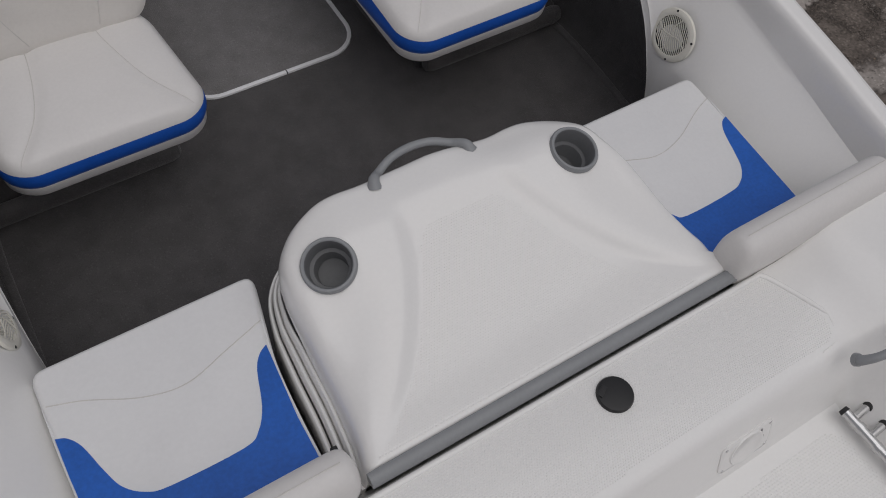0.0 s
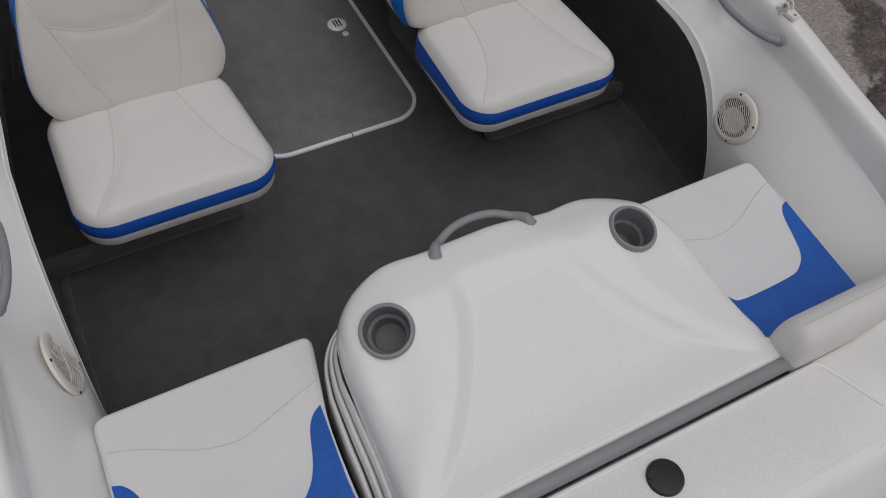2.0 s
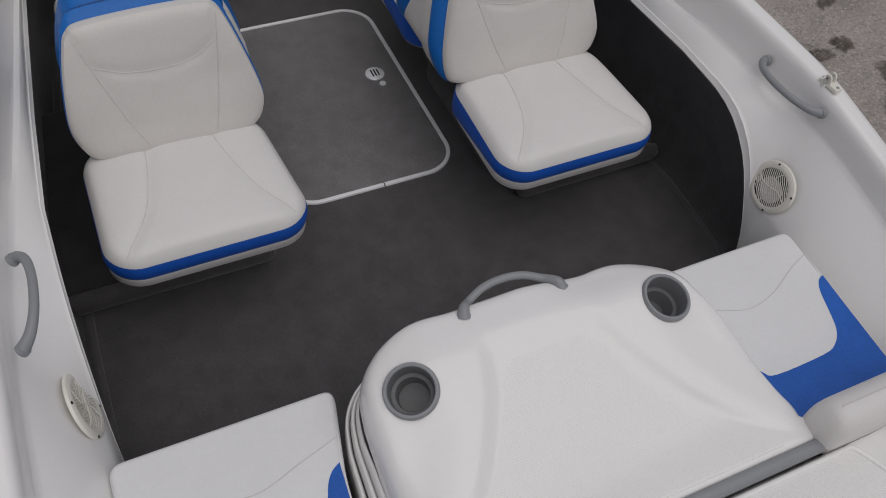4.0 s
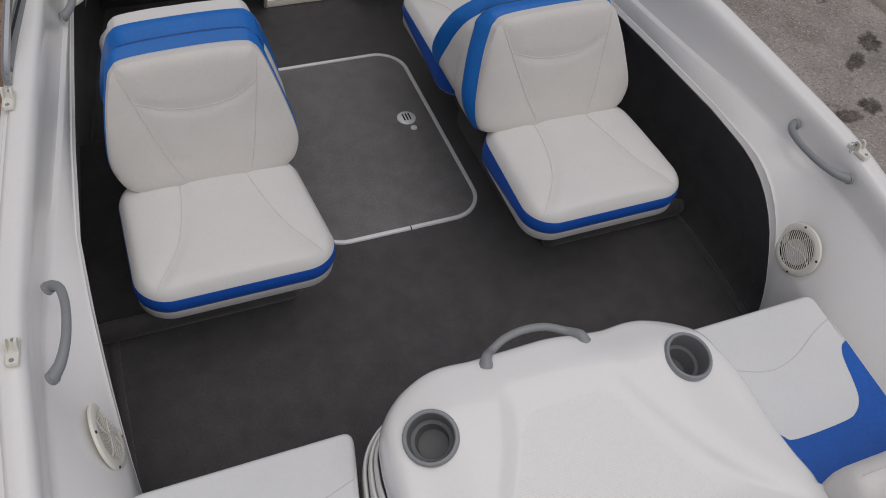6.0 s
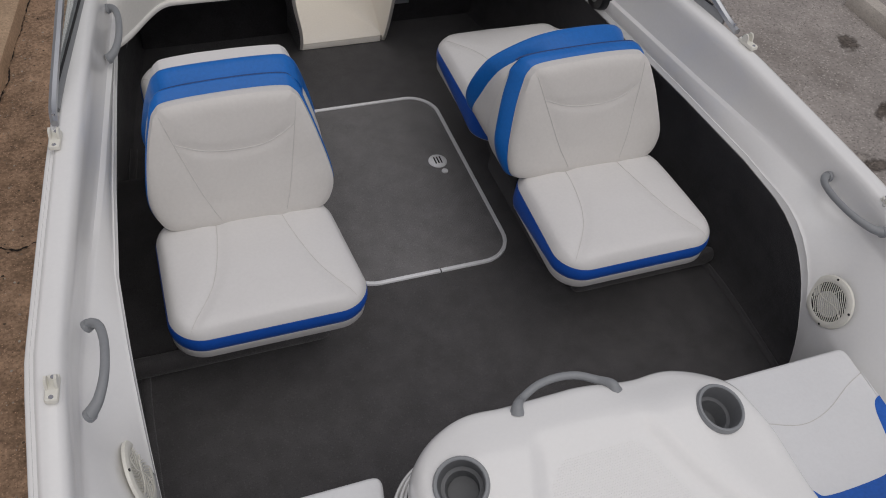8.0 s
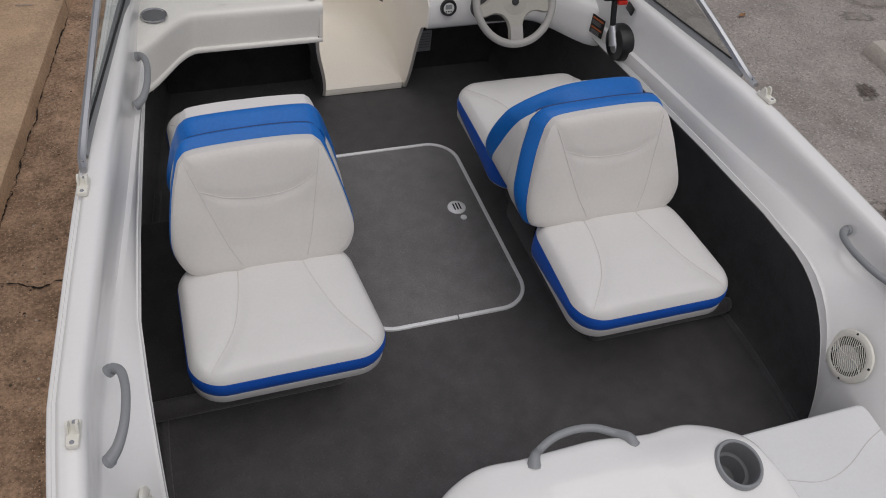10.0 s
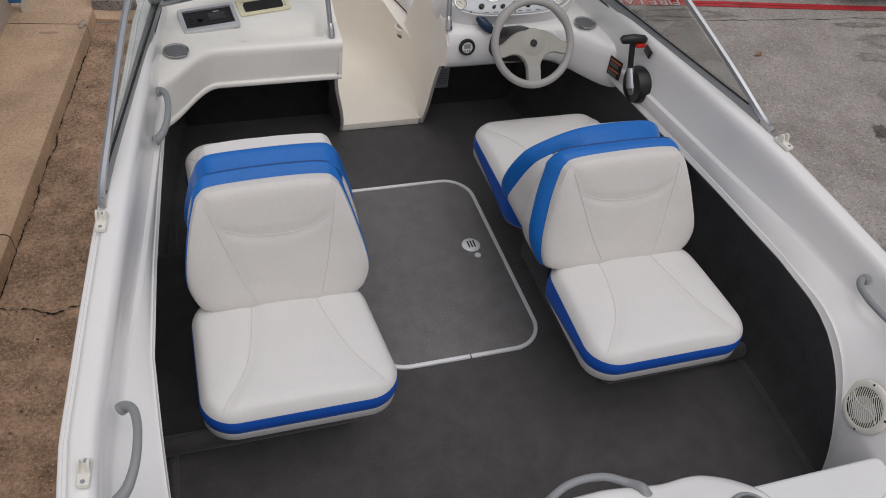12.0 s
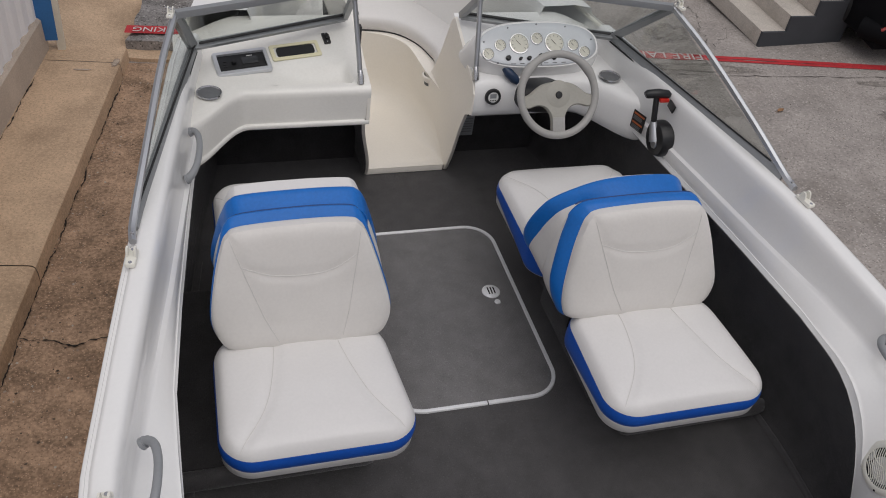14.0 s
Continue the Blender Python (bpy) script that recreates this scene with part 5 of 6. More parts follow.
part("footwell_panel", box(-0.41, 2.78, 0.30, 0.58, 0.03, 0.64, 0.004), carpet_shaded, pcon, "carpeted footwell bulkhead, darkened for shade")

# ---- walk-through and bow ----
walkway = thing("bow_walkway", "cream moulded walk-through leading to the bow", "walkway")
# plan of the back and side wall, from the port side round to the step
wall_line = [(p.x, p.y) for p in spline([(-0.17, 3.245, 0), (-0.05, 3.238, 0), (0.05, 3.215, 0), (0.13, 3.165, 0), (0.19, 3.085, 0), (0.222, 2.98, 0), (0.240, 2.87, 0), (0.249, 2.75, 0), (0.2515, 2.632, 0)], 5)]
NW = len(wall_line) - 1


def wall_ring(inward, z, lean=0.0):
    """The wall line drawn in towards the well, at one height; the side leans in as it climbs."""
    out = []
    for i, (x, y) in enumerate(wall_line):
        a, b = wall_line[max(i - 1, 0)], wall_line[min(i + 1, NW)]
        tx, ty = b[0] - a[0], b[1] - a[1]
        l = math.hypot(tx, ty)
        side_k = smooth01((i / NW - 0.35) / 0.4)
        w = inward * smooth01((y - 2.632) / 0.28) if inward > 0 else inward
        out.append((x + ty / l * w - lean * side_k, max(y - tx / l * w, 2.632), z))
    return out


rings = [[(-0.10, 3.2 + (2.632 - 3.2) * i / NW, 0.032) for i in range(NW + 1)]]
rings += [wall_ring(d, z) for d, z in ((0.12, 0.032), (0.095, 0.033), (0.07, 0.037), (0.048, 0.047), (0.028, 0.064), (0.012, 0.092), (0.004, 0.125))]
rings += [wall_ring(0.004 + 0.003 * k, 0.125 + 0.0575 * k, 0.045 * smooth01((0.125 + 0.0575 * k) / 0.5)) for k in range(1, 5)]
rings += [wall_ring(-0.02, 0.358, 0.038), wall_ring(-0.09, 0.357, 0.038)]
part("well", loft(rings, False), cream, walkway)
part("step_lip", loft([[(x, 2.632 + dy, z) for dy, z in ((0.004, 0.0), (0.0, 0.004), (-0.001, 0.022), (0.003, 0.030), (0.012, 0.0335), (0.03, 0.0325))] for x in [-0.093 + 0.335 * k / 6 for k in range(7)]], False), cream, walkway, "rounded cream lip of the step")
bowseat = thing("bow_cushion", "white vinyl bow lounge cushion behind the walk-through", "cushion")
bo = [(p.x, p.y) for p in spline([(-0.55, 3.25, 0), (-0.1, 3.235, 0), (0.10, 3.20, 0), (0.20, 3.10, 0), (0.245, 2.95, 0), (0.262, 2.80, 0), (0.55, 2.78, 0), (0.60, 3.1, 0), (0.45, 3.5, 0), (0.1, 3.85, 0), (-0.3, 3.75, 0), (-0.52, 3.45, 0), (-0.55, 3.25, 0)], 5)][:-1]
if sum(a[0] * b[1] - b[0] * a[1] for a, b in zip(bo, bo[1:] + bo[:1])) < 0:
    bo = bo[::-1]
part("cushion", slab(bo, [(0.0, 0.362), (-0.006, 0.372), (-0.007, 0.40), (0.0, 0.416), (0.008, 0.424), (0.03, 0.430)], True, True), vinyl, bowseat)
part("seam", tube([(-0.03, 3.229, 0.372), (-0.03, 3.228, 0.41), (-0.03, 3.25, 0.4295), (-0.03, 3.4, 0.4315), (-0.03, 3.8, 0.4315)], 0.0028, 6), cup_dark, bowseat, "dark joint between two cushions")
# thin black tube that draws the shadow line under the cushion
part("shadow_gap", tube([(p.x, p.y, 0.3605) for p in spline([(-0.3, 3.243, 0), (-0.1, 3.235, 0), (0.10, 3.20, 0), (0.20, 3.10, 0), (0.245, 2.95, 0), (0.26, 2.82, 0)], 5)], 0.0035, 6), black_plastic, bowseat, "black line drawn as the shadow under the cushion")
dash_cup2 = thing("side_cup_holder", "grey cup holder recessed in the cream console side", "cup holder")
cupm = Matrix.Translation((0.2165, 2.866, 0.337))
part("well", lathe([(0.0, -0.045), (0.026, -0.044), (0.0315, 0.001)], 28, cupm), cup_dark, dash_cup2)
part("rim", lathe([(0.031, 0.0), (0.033, 0.003), (0.037, 0.002), (0.040, -0.003), (0.039, -0.010), (0.030, -0.028), (0.0, -0.046)], 32, cupm), cream, dash_cup2)
rings = []
for y in [2.64 + 0.09 * k for k in range(15)]:
    xo, zt = x_out(y), z_top(y)
    xi = max(0.0, xo - 0.20 - 0.05 * (y - 2.4)) if y < 3.5 else 0.0
    rings.append([(-xo, y, zt - 0.03), (-xo + 0.012, y, zt), (-(xo * 0.6 + xi * 0.4), y, zt + 0.012), (-xi, y, zt + 0.008), (-max(0, xi - 0.02), y, zt - 0.05), (-max(0, xi - 0.03), y, 0.36)])
deck = thing("bow_deck", "white moulded bow deck round the open bow", "deck")
part("port_deck", loft(rings, False), gelcoat, deck)
part("starboard_deck", loft([[(-x, y, z) for x, y, z in r] for r in rings], False), gelcoat, deck)


# ---- aft deck fittings ----
cap = thing("filler_cap", "round black plastic filler cap on the aft deck", "cap")
capm = Matrix.Translation((0.084, -0.098, 0.4405))
part("disc", lathe([(0.0, 0.008), (0.030, 0.008), (0.0375, 0.0065), (0.040, 0.002), (0.040, -0.002)], 40, capm), black_plastic, cap)
part("finger_tab", box(-0.012, 0.026, 0.0095, 0.026, 0.012, 0.004, 0.001, capm @ pose(0, 0, 0, 0, 0, 28)), rubber, cap)


def studs(outline, pitch, zf, r, mat, name, parent, label, h=0.0012):
    """A field of low moulded dots inside an outline, in one mesh."""
    xs_ = [p[0] for p in outline]
    ys_ = [p[1] for p in outline]
    verts, faces = [], []
    n = len(outline)

    def inside(x, y):
        c = False
        for i in range(n):
            (ax, ay), (bx, by) = outline[i], outline[i - 1]
            if (ay > y) != (by > y) and x < (bx - ax) * (y - ay) / (by - ay) + ax:
                c = not c
        return c
    j = 0
    y = min(ys_)
    while y < max(ys_):
        x = min(xs_) + (pitch / 2 if j % 2 else 0)
        while x < max(xs_):
            if inside(x, y):
                z = zf(x, y)
                b = len(verts)
                for k in range(5):
                    a = 2 * math.pi * k / 5
                    verts.append((x + r * math.cos(a), y + r * math.sin(a), z - 0.0003))
                    verts.append((x + 0.5 * r * math.cos(a), y + 0.5 * r * math.sin(a), z + h))
                for k in range(5):
                    m = (k + 1) % 5
                    faces.append((b + 2 * k, b + 2 * m, b + 2 * m + 1, b + 2 * k + 1))
                faces.append(tuple(b + 2 * k + 1 for k in range(5)))
            x += pitch
        y += pitch * 0.866
        j += 1
    me = bpy.data.meshes.new(name)
    me.from_pydata(verts, [], faces)
    me.materials.append(mat)
    ob = new(name, me)
    ob.parent = parent
    return tagged(ob, label, kind="stuff")


pad = [(-0.62, -0.042), (0.30, -0.042)] + [(p.x, p.y) for p in spline([(0.535, -0.042, 0), (0.560, -0.052, 0), (0.612, -0.17, 0), (0.612, -0.20, 0), (0.592, -0.232, 0), (0.55, -0.240, 0)], 4)] + [(0.0, -0.240), (-0.62, -0.240)]
rim_line = [(x * 1.0, y, 0.4385 - 0.003 * (-0.034 - y) / 0.206) for x, y in [(-0.62, -0.034), (-0.2, -0.034), (0.2, -0.034)] + [(p.x, p.y) for p in spline([(0.535, -0.034, 0), (0.566, -0.046, 0), (0.622, -0.168, 0), (0.623, -0.20, 0), (0.600, -0.240, 0), (0.55, -0.249, 0)], 5)]]
part("tread_rim", tube(rim_line, [0.0075 - 0.0065 * smooth_step((-0.135 - y) / 0.10) for x, y, z in rim_line], 10), gelcoat, hull, "low moulded rim round the deck tread")
studs(pad, 0.0062, lambda x, y: 0.4401 - 0.003 * (-0.034 - y) / 0.206, 0.0024, gelcoat, "deck_tread", hull, "moulded non-slip dots on the aft deck", 0.0006)
cpad = [(CX + p.x, p.y) for p in spline([(-0.40, 0.022, 0), (-0.355, 0.055, 0), (-0.262, 0.135, 0), (-0.165, 0.262, 0), (-0.118, 0.35, 0), (-0.09, 0.378, 0), (-0.05, 0.386, 0), (0.05, 0.386, 0), (0.09, 0.378, 0), (0.118, 0.35, 0), (0.165, 0.262, 0), (0.262, 0.135, 0), (0.355, 0.055, 0), (0.40, 0.022, 0)], 4)]
studs(cpad, 0.0062, cover_z, 0.0023, gelcoat, "tread", cover, "moulded non-slip dots on the engine cover", 0.0004)
ppad = [(0.0, -0.385), (0.55, -0.38), (0.58, -0.41), (0.59, -0.70), (0.0, -0.75)]
studs(ppad, 0.0085, lambda x, y: 0.2504 - 0.005 * (-0.36 - y) / 0.54, 0.003, gelcoat, "platform_tread", hull, "moulded non-slip dots on the swim platform", 0.0004)

vent = thing("access_plate", "white plastic access plate screwed to the transom slope", "plate")
vm = Matrix.Translation((0.318, -0.3095, 0.322)) @ pose(0, 0, 0, 72, 0, 0)
part("plate", slab([(x, y) for x, y in rrect(0.150, 0.100, 0.022, 5)], [(0.0, -0.004), (0.0, 0.003), (0.003, 0.005), (0.012, 0.005)], True, True, lambda p: tuple(vm @ Vector(p))), gelcoat, vent)
disc = part("disc", lathe([(0.0, 0.0055), (0.038, 0.006), (0.042, 0.0085), (0.047, 0.0085), (0.049, 0.0045)], 40, vm), gelcoat, vent)
for k in (0, 9, 1):
    a = 2 * math.pi * k / 10
    part("finger_notch", box(0.0495 * math.cos(a), 0.0495 * math.sin(a), 0.0056, 0.004, 0.009, 0.001, 0.0, vm), cup_dark, disc)
for dx, dy in ((-0.064, -0.038), (0.064, -0.038), (-0.064, 0.038), (0.064, 0.038)):
    part("screw", lathe([(0.0, 0.007), (0.0035, 0.0065), (0.0042, 0.004)], 10, vm @ Matrix.Translation((dx, dy, 0))), steel, vent)
lad = thing("boarding_ladder", "folded stainless boarding ladder with black sleeves", "ladder")
hinge = part("hinge_tube", tube([(0.606, -0.366, 0.280), (0.608, -0.42, 0.280), (0.614, -0.62, 0.280)], 0.012, 16), steel, lad)
part("end_cap", tube([(0.6055, -0.358, 0.280), (0.606, -0.368, 0.280)], [0.0105, 0.0128], 16), rubber, hinge, "black rubber end cap")
for yy, zz in ((-0.388, 0.285), (-0.438, 0.285), (-0.52, 0.285)):
    rail = part("rail", tube([(0.612, yy, zz), (0.70, yy + 0.006, zz), (0.86, yy + 0.016, zz + 0.004)], 0.0095, 14), steel, lad)
    part("sleeve", tube([(0.655, yy + 0.003, zz), (0.86, yy + 0.016, zz + 0.004)], 0.0118, 14), rubber, rail, "black rubber sleeve")
for yy in (-0.405, -0.46):
    part("collar", tube([(0.6075, yy, 0.280), (0.608, yy - 0.012, 0.280)], 0.0145, 16), steel, lad)
handle((0.585, -0.302, 0.46), (0.76, -0.30, 0.475), (0, -0.6, 0.8))


# ---- surroundings ----
def at_ground(x, y, lift=0.0):
    return Vector((x, y, z_ground(x, y) + lift))


K0, K1 = Vector((-1.995, 1.5)), Vector((-1.163, 5.92))
kd = (K1 - K0).normalized()
kn = Vector((-kd.y, kd.x))


def kerb_pt(s, d):
    """A place by its distance along the kerb and behind its face."""
    p = K0 + kd * s + kn * d
    return p.x, p.y


KL = (K1 - K0).length
g_rings = []
for i in range(60):
    s = -8 + (KL + 8.0) * i / 59
    row = []
    for j in range(10):
        x, y = kerb_pt(s, 0.02 - 1.5 * j / 9)
        row.append((x, y, z_ground(x, y) + 0.004 + 0.006 * noise.noise((x * 3, y * 3, 0)) * (1 if j < 9 else 0) + 0.004))
    g_rings.append(row)
gut = part("gutter_pan", loft(g_rings, False), gutter)
tagged(gut, "brown stained rough concrete gutter beside the kerb", "gutter", kind="structure")
side = thing("pavement", "tan concrete sidewalk slabs with a rounded kerb edge", "sidewalk", kind="structure")
cuts = [-8.0, -5.0, -2.2, 0.25, 2.02, KL - 0.235, KL + 0.03]
for a, b in zip(cuts, cuts[1:]):
    a2, b2 = a + 0.004, b - 0.004
    rings = []
    for k in range(9):
        s = a2 + (b2 - a2) * k / 8
        row = []
        for d, h in ((0.0, -0.02), (0.004, 0.08), (0.010, 0.115), (0.024, 0.128), (0.05, 0.132), (0.3, 0.135), (0.66, 0.14)):
            wob = 0.006 * noise.noise((s * 5, d * 4, 1.0))
            x, y = kerb_pt(s, d + wob)
            row.append((x, y, z_ground(x, y) + h))
        rings.append(row)
    part("slab", loft(rings, False), sidewalk_mat, side)


def slab_sheet(name, ni, nj, place, label, mat, category):
    """A rough sheet with ragged edges that go down into the ground."""
    rows_ = []
    for i in range(-1, ni + 1):
        row = []
        for j in range(-1, nj + 1):
            a, b = min(max(i, 0), ni - 1) / (ni - 1), min(max(j, 0), nj - 1) / (nj - 1)
            x, y, z = place(a, b)
            if a in (0.0, 1.0) or b in (0.0, 1.0):
                x, y = x + 0.035 * noise.noise((x * 9, y * 9, 3.0)) + 0.012 * noise.noise((x * 41, y * 41, 3.0)), y + 0.035 * noise.noise((x * 9, y * 9, 8.0)) + 0.012 * noise.noise((x * 41, y * 41, 8.0))
            row.append((x, y, z_ground(x, y) - 0.05 if i in (-1, ni) or j in (-1, nj) else z))
        rows_.append(row)
    return tagged(part(name, loft(rows_, False), mat), label, category, kind="structure")


def apron_at(a, b):
    x, y = kerb_pt(KL + 0.02 + 6.0 * a, -0.55 + 3.6 * b)
    return x, y, z_ground(x, y) + 0.03 + 0.10 * smooth01((b * 7 - 1.5) / 1.0)


def patch_at(a, b):
    x, y = kerb_pt(KL + 0.17 + 3.0 * a, 0.04 - 1.6 * b)
    return x, y, z_ground(x, y) + 0.105 + 0.03 * noise.noise((x * 4, y * 4, 2.0)) + 0.012 * noise.noise((x * 19, y * 19, 2.0))


slab_sheet("apron", 60, 40, apron_at, "tan concrete apron past the end of the sidewalk", sidewalk_mat, "pavement")
slab_sheet("broken_asphalt", 70, 40, patch_at, "rough dark broken asphalt patch past the kerb", broken_mat, "asphalt patch")

bw = thing("building", "white corrugated metal building on a concrete footing", "building")
WD, WE = 0.535, KL - 0.065
foot_r = []
for s in [-8 + (WE + 8) * k / 12 for k in range(13)]:
    row = []
    for d, h in ((WD, 0.12), (WD + 0.01, 0.38), (WD + 0.03, 0.40), (WD + 0.25, 0.40)):
        x, y = kerb_pt(s, d)
        row.append((x, y, z_ground(x, y) + h))
    foot_r.append(row)
part("footing", loft(foot_r, False, False, True), footing, bw)
wall_r = []
for k in range(261):
    s = -8 + (WE + 8) * k / 260
    d = WD + 0.035 + (0.018 if k % 4 in (0, 1) else 0.0)
    x, y = kerb_pt(s, d)
    wall_r.append([(x, y, z_ground(x, y) + 0.38), (x, y, z_ground(x, y) + 4.0)])
part("siding", loft(wall_r, False), wall_white, bw, "white corrugated metal siding", smooth=False)
x0, y0 = kerb_pt(WE, WD + 0.03)
x1, y1 = kerb_pt(WE, WD + 4.0)
part("end_wall", loft([[(x0, y0, z_ground(x0, y0) + 0.1), (x0, y0, z_ground(x0, y0) + 4)], [(x1, y1, z_ground(x1, y1) + 0.1), (x1, y1, z_ground(x1, y1) + 4)]], False), wall_white, bw, smooth=False)
dsx, dsy = kerb_pt(WE + 0.02, WD - 0.01)
dz = z_ground(dsx, dsy)
part("corner_trim", box(dsx, dsy, dz + 2.02, 0.12, 0.10, 3.6, 0.008), pipe_blue, bw, "blue metal corner trim")
px_, py_ = kerb_pt(WE + 0.015, WD - 0.085)
post = thing("downspout", "cream painted square downspout at the building corner", "downspout")
part("pipe", box(px_, py_, z_ground(px_, py_) + 2.0, 0.055, 0.05, 3.8, 0.008), pipe_white, post)


def on_ground(x, y, ang, lift=0.006):
    """Axes on the sloping ground, x along the given heading."""
    n = Vector((-0.035, 0.04, 1)).normalized()
    ex = Vector((math.cos(ang), math.sin(ang), 0))
    ex = (ex - n * ex.dot(n)).normalized()
    ey = n.cross(ex)
    m = Matrix((ex, ey, n)).transposed().to_4x4()
    m.translation = at_ground(x, y, lift)
    return m


def letters(word, size, m, mat, name, label):
    cu = bpy.data.curves.new(name, "FONT")
    cu.body, cu.size, cu.align_x, cu.align_y, cu.extrude = word, size, "CENTER", "CENTER", 0.001
    tmp = bpy.data.objects.new(name, cu)
    scene.collection.objects.link(tmp)
    me = bpy.data.meshes.new_from_object(tmp.evaluated_get(bpy.context.evaluated_depsgraph_get()))
    bpy.data.objects.remove(tmp)
    me.materials.clear()
    me.materials.append(mat)
    ob = new(name, me)
    ob.matrix_basis = m
    return tagged(ob, label, "marking", kind="structure")


RA, RB = (1.6, 5.88), (5.8, 4.85)
ra = math.atan2(RB[1] - RA[1], RB[0] - RA[0])


def stroke(x0, x1, off, half, lift, mat, seed, label):
    """A hand-painted stroke along the line, with uneven edges."""
    rows_ = []
    n = int((x1 - x0) / 0.03)
    for k in range(n + 1):
        x = x0 + (x1 - x0) * k / n
        y = RA[1] + (RB[1] - RA[1]) * (x - RA[0]) / (RB[0] - RA[0]) + off(x)
        w = half(x)
        e1, e2 = (0.35 * w * noise.noise((x * 3, q, seed)) + 0.2 * w * noise.noise((x * 17, q, seed)) for q in (0.0, 9.0))
        rows_.append([tuple(at_ground(x, y + w + e1, lift)), tuple(at_ground(x, y, lift + 0.0005)), tuple(at_ground(x, y - w + e2, lift))])
    return tagged(part("red_line", loft(rows_, False), mat, smooth=False), label, "marking", kind="structure")


stroke(1.6, 3.55, lambda x: 0.0, lambda x: 0.062 - 0.02 * smooth01((x - 3.1) / 0.45), 0.004, faded_red, 1.0, "faded pink fire lane stripe painted on the lot")
stroke(3.35, 5.8, lambda x: 0.022 - 0.012 * smooth01((x - 4.2) / 1.2), lambda x: 0.023 + 0.008 * smooth01((x - 4.2) / 1.2), 0.0055, red_paint, 2.0, "worn red fire lane stripe painted on the lot")
stroke(3.45, 5.8, lambda x: -0.030 + 0.010 * smooth01((x - 4.2) / 1.2), lambda x: 0.021, 0.0048, red_paint, 3.0, "second worn red stroke of the fire lane stripe")
letters("FIRE LANE", 0.15, on_ground(3.10, 5.517, ra + math.pi, 0.007), faded_white, "lane_text", "faded white painted fire lane letters")
red2 = part("red_band", loft([[tuple(Vector((*kerb_pt(KL + 0.25 + 0.0, -0.85 + 0.92 * k / 10), 0)) + Vector((0, 0, z_ground(*kerb_pt(KL + 0.25, -0.85 + 0.92 * k / 10)) + hz))) if q == 0 else tuple(Vector((*kerb_pt(KL + 0.37, -0.85 + 0.92 * k / 10), 0)) + Vector((0, 0, z_ground(*kerb_pt(KL + 0.37, -0.85 + 0.92 * k / 10)) + hz))) for q, hz in ((0, 0.128), (1, 0.132))] for k in range(11)], False), red_paint, smooth=False)
tagged(red2, "red painted no parking kerb band", "marking", kind="structure")
letters("NO PARKING", 0.105, on_ground(*kerb_pt(KL + 0.31, -0.30), math.atan2(kn.y, kn.x), 0.134), faded_white, "kerb_text", "white painted no parking letters")

stairs = thing("stairs", "grey concrete steps with a dark side", "stairs")
SX, SY = 4.03, 5.57
for k in range(4):
    z0 = z_ground(SX, SY)
    bmk = box((SX + 0.235 * k + 4.86) / 2, SY + 1.0, z0 + 0.07 + 0.14 * k, 4.86 - SX - 0.235 * k, 1.98, 0.14, 0.008)
    part("step", bmk, step_mat, stairs)
prof = [(SX, z_ground(SX, SY) - 0.02)]
for k in range(4):
    prof += [(SX + 0.235 * k, z_ground(SX, SY) + 0.14 * k + 0.138), (min(4.865, SX + 0.235 * (k + 1)), z_ground(SX, SY) + 0.14 * k + 0.138)]
prof += [(4.865, z_ground(SX, SY) - 0.02)]
bm = bmesh.new()
fa = [bm.verts.new((x, SY - 0.012, z)) for x, z in prof]
fb = [bm.verts.new((x, SY + 0.02, z)) for x, z in prof]
bm.faces.new(fa)
bm.faces.new(fb[::-1])
for i in range(len(prof)):
    j = (i + 1) % len(prof)
    bm.faces.new((fa[i], fa[j], fb[j], fb[i]))
part("side_wall", bm, step_side, stairs, "dark grey side of the steps", smooth=False)

stop = thing("wheel_stop", "weathered concrete wheel stop on the lot", "wheel stop")
sm = on_ground(4.29, 3.0, radians(90), 0.0)
part("block", loft([[sm @ Vector((x, y, z)) for y, z in ((-0.09, 0.0), (-0.085, 0.06), (-0.05, 0.10), (0.05, 0.10), (0.085, 0.06), (0.09, 0.0))] for x in (-0.8, -0.75, 0.0, 0.80, 0.84)], True, True, True), step_mat, stop)

car = thing("parked_car", "black parked car at the edge of the lot", "car")
cmx = on_ground(5.70, 6.0, radians(88), 0.0)
body_r = []
for x, w, h0, h1 in ((-0.90, 0.70, 0.14, 0.55), (-0.86, 0.80, 0.12, 0.75), (-0.6, 0.86, 0.2, 1.0), (0.2, 0.88, 0.2, 1.35), (1.6, 0.88, 0.2, 1.4), (3.2, 0.86, 0.2, 0.9), (3.5, 0.7, 0.3, 0.7)):
    body_r.append([cmx @ Vector((x, y, z)) for y, z in ((-w, h0), (-w, (h0 + h1) / 2), (-w * 0.8, h1), (w * 0.8, h1), (w, (h0 + h1) / 2), (w, h0))])
part("body", loft(body_r, True, True, True), car_black, car)
part("tail_light", tube([cmx @ Vector((-0.87, 0.80, 0.30)), cmx @ Vector((-0.92, 0.68, 0.36)), cmx @ Vector((-0.90, 0.45, 0.40))], [0.02, 0.032, 0.02], 12), tail_red, car, "red tail light")
part("bumper", tube([cmx @ Vector((-0.7, 0.86, 0.26)), cmx @ Vector((-0.92, 0.70, 0.26)), cmx @ Vector((-0.95, 0.0, 0.26)), cmx @ Vector((-0.92, -0.70, 0.26)), cmx @ Vector((-0.7, -0.86, 0.26))], 0.09, 12), car_black, car)
